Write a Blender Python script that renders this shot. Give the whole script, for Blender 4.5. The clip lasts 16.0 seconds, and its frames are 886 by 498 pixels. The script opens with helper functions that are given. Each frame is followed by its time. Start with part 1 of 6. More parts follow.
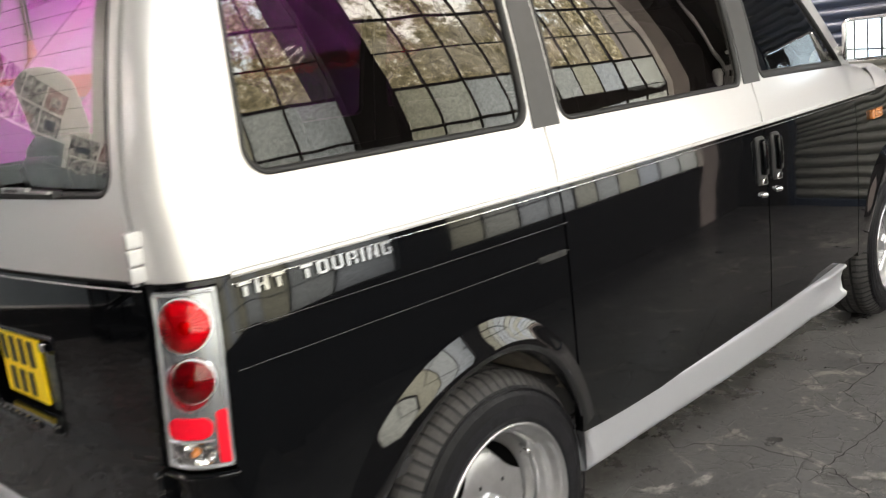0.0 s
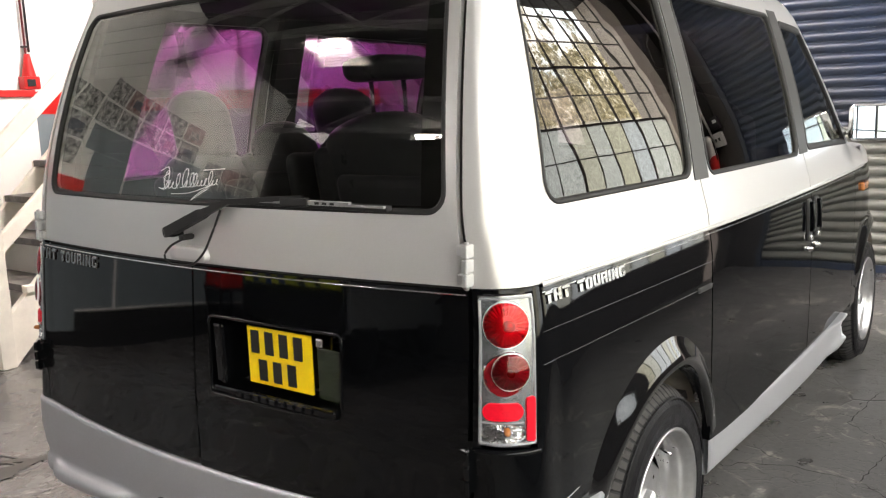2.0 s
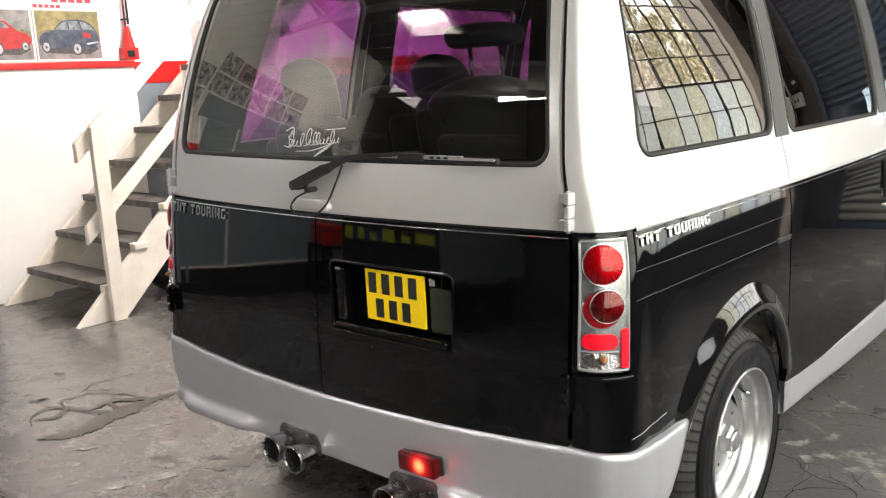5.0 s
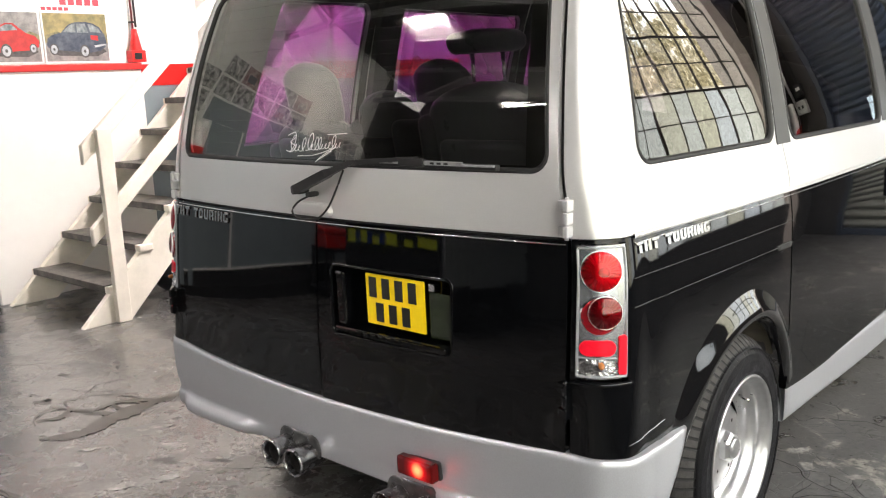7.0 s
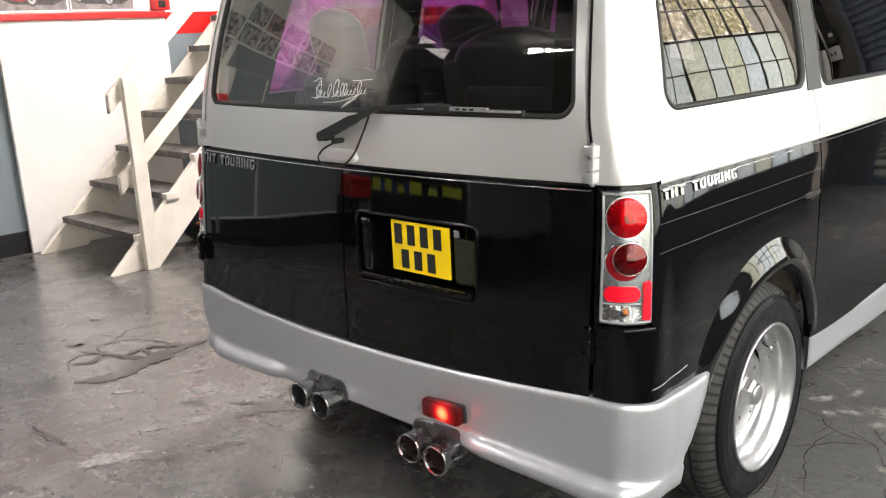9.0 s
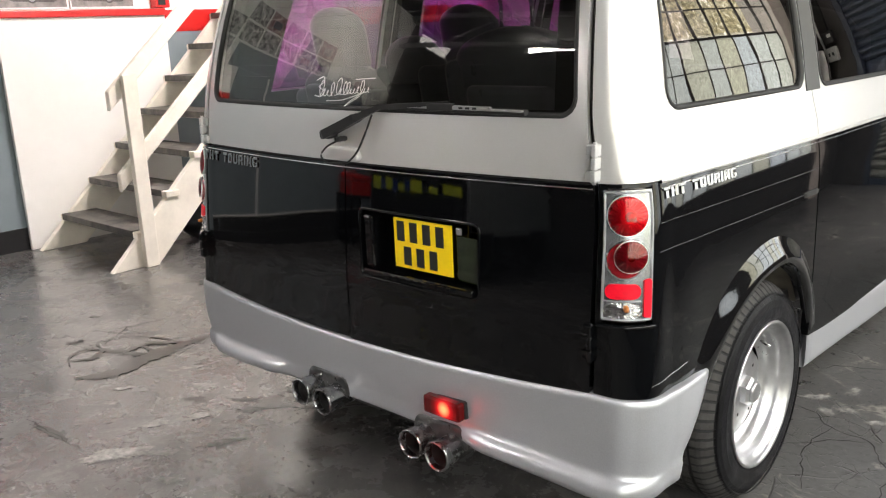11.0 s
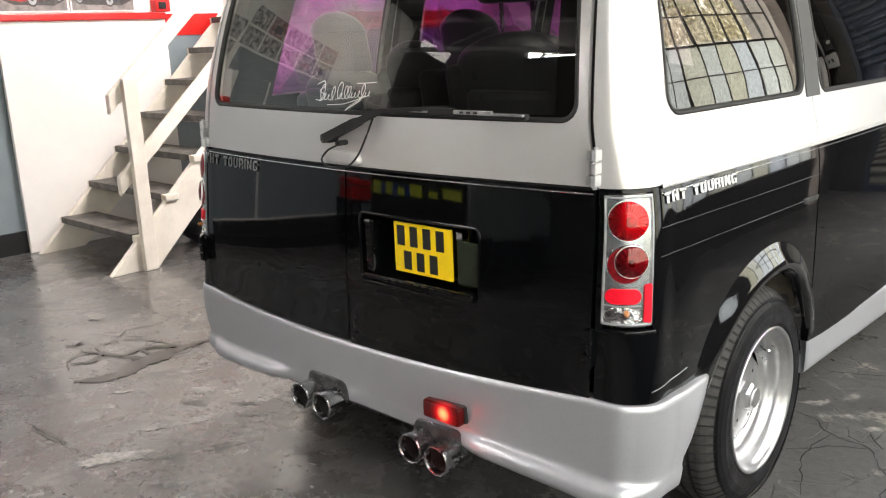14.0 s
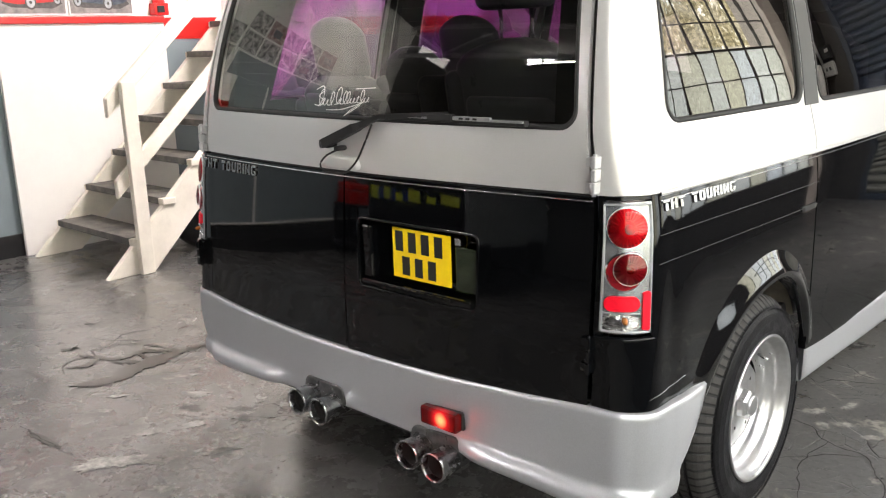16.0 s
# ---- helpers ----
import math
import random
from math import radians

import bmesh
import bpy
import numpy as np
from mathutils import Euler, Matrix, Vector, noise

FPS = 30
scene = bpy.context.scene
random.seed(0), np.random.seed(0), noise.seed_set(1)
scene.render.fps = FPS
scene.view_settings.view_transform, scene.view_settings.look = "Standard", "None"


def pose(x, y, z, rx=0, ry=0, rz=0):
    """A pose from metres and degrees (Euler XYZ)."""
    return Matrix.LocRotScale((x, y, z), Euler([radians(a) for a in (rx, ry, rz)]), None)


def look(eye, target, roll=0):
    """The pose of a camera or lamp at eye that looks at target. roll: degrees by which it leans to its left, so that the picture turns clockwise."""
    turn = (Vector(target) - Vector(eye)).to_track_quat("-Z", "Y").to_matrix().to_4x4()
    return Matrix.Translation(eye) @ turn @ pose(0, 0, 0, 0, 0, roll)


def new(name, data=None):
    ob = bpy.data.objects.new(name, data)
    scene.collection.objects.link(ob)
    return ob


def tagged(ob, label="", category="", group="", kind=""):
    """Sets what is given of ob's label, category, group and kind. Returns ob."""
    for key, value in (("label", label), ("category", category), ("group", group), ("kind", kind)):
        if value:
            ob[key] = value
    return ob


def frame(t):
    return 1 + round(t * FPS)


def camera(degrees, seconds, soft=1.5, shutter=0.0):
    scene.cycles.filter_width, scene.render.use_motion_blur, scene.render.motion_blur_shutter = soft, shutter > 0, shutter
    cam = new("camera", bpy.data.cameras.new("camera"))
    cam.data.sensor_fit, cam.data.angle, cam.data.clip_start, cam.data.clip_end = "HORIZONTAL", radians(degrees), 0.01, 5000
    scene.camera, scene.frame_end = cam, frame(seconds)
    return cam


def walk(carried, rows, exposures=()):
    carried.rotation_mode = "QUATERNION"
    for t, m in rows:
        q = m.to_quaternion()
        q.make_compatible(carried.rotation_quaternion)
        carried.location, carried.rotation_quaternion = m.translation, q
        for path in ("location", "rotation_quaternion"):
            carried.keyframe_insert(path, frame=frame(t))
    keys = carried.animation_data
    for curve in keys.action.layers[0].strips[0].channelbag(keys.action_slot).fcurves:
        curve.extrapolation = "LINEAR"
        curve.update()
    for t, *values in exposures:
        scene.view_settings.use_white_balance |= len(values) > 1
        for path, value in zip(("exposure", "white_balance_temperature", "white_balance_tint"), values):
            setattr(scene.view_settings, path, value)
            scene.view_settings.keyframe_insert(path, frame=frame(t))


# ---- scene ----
cam = camera(54.9, 16.0, soft=1.2, shutter=0.5)
PATH = [
    (0, (2.127, -0.647, 1.359), (0.756, 0.75, 0.949), -6.8),
    (0.5, (2.052, -0.898, 1.386), (0.72, 0.526, 0.944), -5.1),
    (1, (1.998, -1.098, 1.428), (0.7, 0.391, 1.114), -4.3),
    (1.5, (1.827, -1.244, 1.429), (0.577, 0.292, 1.147), -3.8),
    (2, (1.728, -1.38, 1.429), (0.566, 0.214, 1.098), -2.1),
    (2.5, (1.748, -1.457, 1.439), (0.577, 0.134, 1.126), -1.0),
    (3, (1.82, -1.532, 1.444), (0.63, 0.051, 1.168), -0.3),
    (3.5, (1.842, -1.557, 1.456), (0.629, 0.013, 1.206), -0.8),
    (4, (1.811, -1.575, 1.454), (0.576, -0.023, 1.192), -1.9),
    (4.5, (1.802, -1.597, 1.442), (0.548, -0.071, 1.13), -2.5),
    (5, (1.792, -1.617, 1.427), (0.516, -0.13, 1.027), -2.8),
    (7.3, (1.811, -1.611, 1.434), (0.518, -0.136, 1.041), -2.4),
    (7.5, (1.809, -1.613, 1.428), (0.512, -0.148, 1.012), -2.6),
    (8, (1.81, -1.622, 1.421), (0.501, -0.184, 0.952), -3.0),
    (8.5, (1.814, -1.623, 1.424), (0.496, -0.201, 0.931), -2.8),
    (9, (1.815, -1.625, 1.425), (0.499, -0.205, 0.923), -2.7),
    (11.5, (1.818, -1.653, 1.428), (0.512, -0.225, 0.922), -2.3),
    (12, (1.815, -1.654, 1.428), (0.513, -0.221, 0.927), -2.1),
    (12.5, (1.816, -1.659, 1.426), (0.512, -0.225, 0.932), -2.2),
    (13, (1.815, -1.65, 1.427), (0.505, -0.222, 0.929), -2.3),
    (13.5, (1.814, -1.652, 1.427), (0.505, -0.226, 0.925), -2.2),
    (14, (1.815, -1.653, 1.426), (0.506, -0.224, 0.932), -2.2),
    (14.5, (1.814, -1.654, 1.428), (0.501, -0.224, 0.944), -2.1),
    (15, (1.813, -1.647, 1.427), (0.494, -0.222, 0.95), -2.1),
    (15.5, (1.811, -1.646, 1.427), (0.494, -0.219, 0.949), -2.1),
    (16, (1.809, -1.653, 1.428), (0.504, -0.216, 0.945), -1.8),
]
walk(cam, [(t, look(eye, target, roll)) for t, eye, target, roll in PATH], [(0, -.45, 6800, 14), (1.5, -.40, 6750, 13.5), (3.0, -.28, 6700, 13), (5.0, -.22, 6700, 13), (9.0, -.17, 6600, 12), (11.0, -.30, 6600, 12), (12.5, -.44, 6600, 12), (14.0, -.24, 6600, 12), (16, -.18, 6600, 12)])

# ---- light ----
world = bpy.data.worlds.new("sky")
scene.world = world
world.use_nodes = True
wn = world.node_tree
sky = wn.nodes.new("ShaderNodeTexSky")
sky.sky_type = "NISHITA"
sky.sun_disc = False
sky.sun_elevation, sky.sun_rotation = radians(32), radians(120)
wn.links.new(sky.outputs[0], wn.nodes["Background"].inputs[0])
wn.nodes["Background"].inputs[1].default_value = 0.12

SUN = new("sun", bpy.data.lights.new("sun", "SUN"))
SUN.data.energy, SUN.data.angle, SUN.data.color = 1.0, radians(8), (1.0, 0.95, 0.88)
SUN.matrix_world = look((20, -8, 14), (0, 2, 0))


def area(name, eye, target, w, h, watts, color=(1, 1, 1)):
    ob = new(name, bpy.data.lights.new(name, "AREA"))
    ob.data.shape, ob.data.size, ob.data.size_y = "RECTANGLE", w, h
    ob.data.energy, ob.data.color = watts, color
    ob.matrix_world = look(eye, target)
    return ob


OUTDOOR, ROOFLIGHT, GABLE = 19.0, 420, 220

# ---- materials ----
def material(name, color, rough=0.5, metal=0.0, coat=0.0, vary=0.0, scale=8.0, bump=0.0, bscale=60.0, rvary=0.0, color2=None, spec=0.5, world=False):
    """A principled surface with two scales of mottling, fine relief and uneven gloss."""
    m = bpy.data.materials.new(name)
    m.use_nodes = True
    nt = m.node_tree
    b = nt.nodes["Principled BSDF"]
    b.inputs["Base Color"].default_value = (*color, 1)
    b.inputs["Roughness"].default_value = rough
    b.inputs["Metallic"].default_value = metal
    b.inputs["Coat Weight"].default_value = coat
    b.inputs["Coat Roughness"].default_value = 0.03
    b.inputs["Specular IOR Level"].default_value = spec
    co = nt.nodes.new("ShaderNodeNewGeometry" if world else "ShaderNodeTexCoord")
    where = "Position" if world else "Object"
    if vary or color2 or rvary:
        n1 = nt.nodes.new("ShaderNodeTexNoise")
        n1.inputs["Scale"].default_value, n1.inputs["Detail"].default_value = scale, 8
        n1.inputs["Roughness"].default_value = 0.65
        nt.links.new(co.outputs[where], n1.inputs["Vector"])
        if vary or color2:
            mix = nt.nodes.new("ShaderNodeMix")
            mix.data_type = "RGBA"
            c2 = color2 or tuple(max(0, c * (1 - vary)) for c in color)
            mix.inputs["A"].default_value, mix.inputs["B"].default_value = (*color, 1), (*c2, 1)
            ramp = nt.nodes.new("ShaderNodeMapRange")
            ramp.inputs["From Min"].default_value, ramp.inputs["From Max"].default_value = 0.38, 0.66
            nt.links.new(n1.outputs["Fac"], ramp.inputs["Value"])
            nt.links.new(ramp.outputs[0], mix.inputs["Factor"])
            nt.links.new(mix.outputs["Result"], b.inputs["Base Color"])
        if rvary:
            r2 = nt.nodes.new("ShaderNodeMapRange")
            r2.inputs["From Min"].default_value, r2.inputs["From Max"].default_value = 0.3, 0.7
            r2.inputs["To Min"].default_value, r2.inputs["To Max"].default_value = max(0.02, rough - rvary), min(1, rough + rvary)
            nt.links.new(n1.outputs["Fac"], r2.inputs["Value"])
            nt.links.new(r2.outputs[0], b.inputs["Roughness"])
    if bump:
        n2 = nt.nodes.new("ShaderNodeTexNoise")
        n2.inputs["Scale"].default_value, n2.inputs["Detail"].default_value = bscale, 6
        nt.links.new(co.outputs[where], n2.inputs["Vector"])
        bp = nt.nodes.new("ShaderNodeBump")
        bp.inputs["Strength"].default_value, bp.inputs["Distance"].default_value = bump, 0.004
        nt.links.new(n2.outputs["Fac"], bp.inputs["Height"])
        nt.links.new(bp.outputs[0], b.inputs["Normal"])
    return m


def glass(name, tint, gloss=1.0, rough=0.0, relief=0.0):
    """A thin tinted pane: what lies behind it shows through the tint, with a mirror sheen by the angle."""
    m = bpy.data.materials.new(name)
    m.use_nodes = True
    nt = m.node_tree
    nt.nodes.remove(nt.nodes["Principled BSDF"])
    out = nt.nodes["Material Output"]
    tr, gl, mx = nt.nodes.new("ShaderNodeBsdfTransparent"), nt.nodes.new("ShaderNodeBsdfGlossy"), nt.nodes.new("ShaderNodeMixShader")
    fr, mul = nt.nodes.new("ShaderNodeFresnel"), nt.nodes.new("ShaderNodeMath")
    fr.inputs["IOR"].default_value = 1.55
    mul.operation, mul.use_clamp = "MULTIPLY", True
    mul.inputs[1].default_value = gloss
    tr.inputs["Color"].default_value = (*tint, 1)
    gl.inputs["Color"].default_value = (.85, .85, .79, 1)
    gl.inputs["Roughness"].default_value = rough
    if relief:
        # rolled sheet: long soft waves
        n, bp, co = nt.nodes.new("ShaderNodeTexNoise"), nt.nodes.new("ShaderNodeBump"), nt.nodes.new("ShaderNodeTexCoord")
        n.inputs["Scale"].default_value, n.inputs["Detail"].default_value = 7.0, 1.0
        bp.inputs["Strength"].default_value, bp.inputs["Distance"].default_value = 1.0, relief
        nt.links.new(co.outputs["Object"], n.inputs["Vector"])
        nt.links.new(n.outputs["Fac"], bp.inputs["Height"])
        nt.links.new(bp.outputs[0], gl.inputs["Normal"])
    nt.links.new(fr.outputs[0], mul.inputs[0])
    nt.links.new(mul.outputs[0], mx.inputs[0])
    nt.links.new(tr.outputs[0], mx.inputs[1])
    nt.links.new(gl.outputs[0], mx.inputs[2])
    nt.links.new(mx.outputs[0], out.inputs[0])
    return m


def lamp_glow(name, color, strength):
    m = bpy.data.materials.new(name)
    m.use_nodes = True
    b = m.node_tree.nodes["Principled BSDF"]
    b.inputs["Base Color"].default_value = (*color, 1)
    b.inputs["Emission Color"].default_value = (*color, 1)
    b.inputs["Emission Strength"].default_value = strength
    return m


BLACK = material("black gloss paint", (0.0014, 0.0016, 0.0019), 0.04, spec=0.39, bump=0.006, bscale=9, rvary=0.02, scale=30)
# same black as the body; added coat brightens the window's highlight on the arches
FLAREBLACK = material("black flare with boosted highlight", (0.0014, 0.0016, 0.0019), 0.04, spec=0.5, coat=0.9, rvary=0.02, scale=30)
SILVER = material("silver metallic paint", (0.635, 0.626, 0.608), 0.32, metal=0.65, coat=0.5, vary=0.05, scale=400, bump=0.02, bscale=500)
SATIN = material("satin silver paint", (0.462, 0.473, 0.492), 0.36, metal=0.7, coat=0.15, vary=0.08, scale=300, rvary=0.05)
TRIM = material("dark trim", (0.012, 0.012, 0.013), 0.5, vary=0.3, scale=20, bump=0.2, bscale=300)
GREYTRIM = material("grey window trim", (0.034, 0.034, 0.033), 0.45, vary=0.15, scale=30)
LINER = material("dusty arch liner", (0.19, 0.168, 0.136), 0.8, vary=0.6, scale=6, bump=0.4, bscale=50)
TREAD = material("dusty tyre tread", (0.052, 0.050, 0.048), 0.7, spec=0.25, vary=0.4, scale=18, bump=0.3, bscale=240)
GROOVE_SHADE = material("painted tyre groove shade", (0.006, 0.006, 0.006), 0.8)
RUBBER = material("tyre rubber", (0.008, 0.008, 0.009), 0.40, spec=0.15, vary=0.35, scale=25, bump=0.25, bscale=200, rvary=0.12)
SEAL = material("rubber seal", (0.006, 0.006, 0.006), 0.55, vary=0.2, scale=40)
ALLOY = material("polished alloy", (0.60, 0.60, 0.605), 0.34, metal=1.0, vary=0.12, scale=25, rvary=0.08)
CHROME = material("chrome", (0.82, 0.82, 0.83), 0.10, metal=1.0, vary=0.08, scale=60, rvary=0.05)
STEEL = material("sooted exhaust steel", (0.42, 0.42, 0.43), 0.25, metal=1.0, vary=0.5, scale=30, rvary=0.12)
# soot in the exhaust bore, and the painted shade of the wheels' bolt holes
SOOT_AND_HOLE_SHADE = material("soot and hole shade", (0.010, 0.010, 0.010), 0.9)
OPENING_SHADE = material("painted opening shade", (0.002, 0.002, 0.002), 0.9, spec=0.0)
LEATHER = material("black leather", (0.12, 0.127, 0.136), 0.32, vary=0.15, scale=12, rvary=0.08)
GLASS_REAR = glass("smoked rear glass", (0.54, 0.56, 0.55), 1.95, relief=.0002)
GLASS_SIDE = glass("smoked side glass", (0.085, 0.07, 0.085), 1.5, relief=.00022)
GLASS_PURPLE = glass("purple film glass", (0.60, 0.11, 0.64), 0.6)
CREAM = material("cream painted pier", (0.72, 0.64, 0.58), 0.7, vary=0.15, scale=5, bump=0.3, bscale=14)
GLASS_FRONT = glass("clear glass", (0.75, 0.8, 0.78), 1.2)
YELLOW = material("yellow plate", (0.95, 0.66, 0.004), 0.35, vary=0.06, scale=60)
INK = material("black ink", (0.01, 0.01, 0.01), 0.4)
REDLENS = material("red lens", (0.80, 0.015, 0.03), 0.2, metal=0.4, coat=0.3, vary=0.3, scale=120, bump=0.15, bscale=140)
DARKLENS = material("dark red lens", (0.40, 0.010, 0.020), 0.14, metal=0.6, coat=0.8, vary=0.4, scale=120, bump=0.15, bscale=140)
BOWL = material("silvered lamp bowl", (0.88, 0.88, 0.88), 0.28, metal=0.6, vary=0.2, scale=150)
REDCOVER = glass("clear red lens", (0.85, 0.045, 0.090), 1.2)
DARKCOVER = glass("dark red clear lens", (0.46, 0.035, 0.07), 1.4)
CLEARRIM = material("clear lamp rim", (0.32, 0.33, 0.34), 0.18, metal=0.4, coat=0.8, vary=0.1, scale=40)
AMBER = material("amber lens", (0.36, 0.13, 0.035), 0.15, coat=0.6, vary=0.3, scale=70)
REFLECTOR = material("chromed lamp bowl", (0.36, 0.375, 0.39), 0.22, metal=0.85, vary=0.15, scale=40, coat=0.6)
GLASSY = material("dark plastic reflector", (0.015, 0.022, 0.010), 0.2, coat=0.3, vary=0.5, scale=40)
BOARDWHITE = material("white vinyl", (0.85, 0.85, 0.85), 0.5)
# blue of the reflected sky is put into the glass colour
MIRROR = material("sky-tinted mirror glass", (0.56, 0.66, 0.78), 0.01, metal=1.0)
PLASTER = material("white painted plaster", (0.83, 0.815, 0.785), 0.72, vary=0.05, scale=2.2, bump=0.12, bscale=14)
BOARD = material("white painted board", (0.85, 0.83, 0.79), 0.5, vary=0.08, scale=1.6, bump=0.06, bscale=25)
STAIRPAINT = material("cream stair paint", (0.86, 0.81, 0.70), 0.55, vary=0.16, scale=5, bump=0.15, bscale=45)
TREADWOOD = material("worn grey tread", (0.045, 0.043, 0.040), 0.55, scale=9, color2=(0.15, 0.135, 0.115), bump=0.25, bscale=70)
REDPAINT = material("red gloss paint", (0.62, 0.018, 0.016), 0.32, vary=0.15, scale=7)
GREYPAINT = material("blue-grey wall paint", (0.20, 0.24, 0.26), 0.5, vary=0.1, scale=4, bump=0.1, bscale=16)
SKIRT = material("black skirting paint", (0.012, 0.012, 0.013), 0.45, vary=0.3, scale=8)
BLUE = material("blue shutter paint", (0.021, 0.033, 0.064), 0.46, metal=0.0, scale=1.6, color2=(0.027, 0.032, 0.042), rvary=0.1, world=True)
SLATGREY = material("bare grey shutter slats", (0.17, 0.172, 0.15), 0.5, vary=0.25, scale=2.0, rvary=0.1, world=True)
IRON = material("painted sash iron", (0.06, 0.052, 0.046), 0.55, vary=0.3, scale=20)
BRICK = material("painted brick", (0.50, 0.45, 0.41), 0.75, vary=0.25, scale=6, bump=0.4, bscale=14)
DARKROOF = material("dark roof boards", (0.045, 0.043, 0.040), 0.8, vary=0.4, scale=3)
# unseen end walls, coloured dark so that the black doors mirror little light
SOUTHWALL = material("darkened end brick", (0.06, 0.055, 0.05), 0.8, vary=0.4, scale=5, bump=0.4, bscale=14)
PHOTO_A = material("photo dark", (0.03, 0.03, 0.034), 0.35, scale=12, color2=(0.74, 0.74, 0.72))
PHOTO_B = material("photo red", (0.16, 0.03, 0.026), 0.35, scale=10, color2=(0.66, 0.56, 0.54))
PHOTO_C = material("photo grey", (0.07, 0.07, 0.08), 0.35, scale=13, color2=(0.74, 0.74, 0.71))
PAPER = material("poster paper", (0.82, 0.82, 0.80), 0.4, vary=0.05, scale=5)
SKYPRINT = material("printed sky", (0.10, 0.24, 0.52), 0.4, scale=9, color2=(0.40, 0.48, 0.58))
FIELD = material("printed field", (0.36, 0.28, 0.12), 0.4, scale=14, color2=(0.16, 0.15, 0.07))
TARMAC = material("printed tarmac", (0.17, 0.165, 0.16), 0.4, scale=18, color2=(0.32, 0.30, 0.28))
CARSILVER = material("printed silver", (0.46, 0.48, 0.50), 0.4, scale=18, color2=(0.28, 0.30, 0.33))
CARDARK = material("printed dark blue", (0.035, 0.045, 0.07), 0.4, scale=18, color2=(0.10, 0.12, 0.15))
CARRED = material("printed red", (0.55, 0.03, 0.03), 0.4, scale=18, color2=(0.35, 0.02, 0.02))
PRINTRED = material("printed red ink", (0.45, 0.06, 0.08), 0.4)
HIVIS = material("high-visibility yellow", (0.90, 1.0, 0.07), 0.3, coat=0.5, vary=0.08, scale=9)
POLICEBLUE = material("blue livery", (0.02, 0.05, 0.30), 0.3, coat=0.5, vary=0.1, scale=9)
BAGPLASTIC = material("black sack plastic", (0.012, 0.012, 0.013), 0.35, vary=0.3, scale=20, bump=0.8, bscale=18)
# darker copy of the brick, to dim what the van's black side mirrors
EASTWALL = material("darkened brick", (0.042, 0.037, 0.034), 0.8, vary=0.3, scale=6, bump=0.4, bscale=14)
WINDOWPANE = glass("window pane", (0.94, 0.95, 0.95), 0.12)
FLOORDARK = material("bare dark screed", (0.062, 0.059, 0.053), 0.55, vary=0.35, scale=18, bump=0.3, bscale=90)
FLOORLIGHT = material("chipped pale screed", (0.25, 0.24, 0.222), 0.7, scale=30, color2=(0.085, 0.082, 0.077), bump=0.3, bscale=90)
CRACKDARK = material("crack", (0.018, 0.017, 0.016), 0.9)
BRIDGE = material("dull wiper bridge metal", (0.34, 0.34, 0.34), 0.35, metal=0.6, vary=0.2, scale=60)
GREYCASE = material("pale grey plastic case", (0.45, 0.45, 0.44), 0.5, vary=0.08, scale=20)
MIRRORCASE = material("white mirror shell", (0.75, 0.76, 0.77), 0.2, metal=0.8, coat=0.5, vary=0.05, scale=20)
BADGE = material("silver badge plastic", (0.44, 0.44, 0.44), 0.17, metal=0.95, vary=0.3, scale=60)
KNUCKLE = material("pale cast metal", (0.50, 0.50, 0.495), 0.32, metal=0.6, vary=0.12, scale=40)


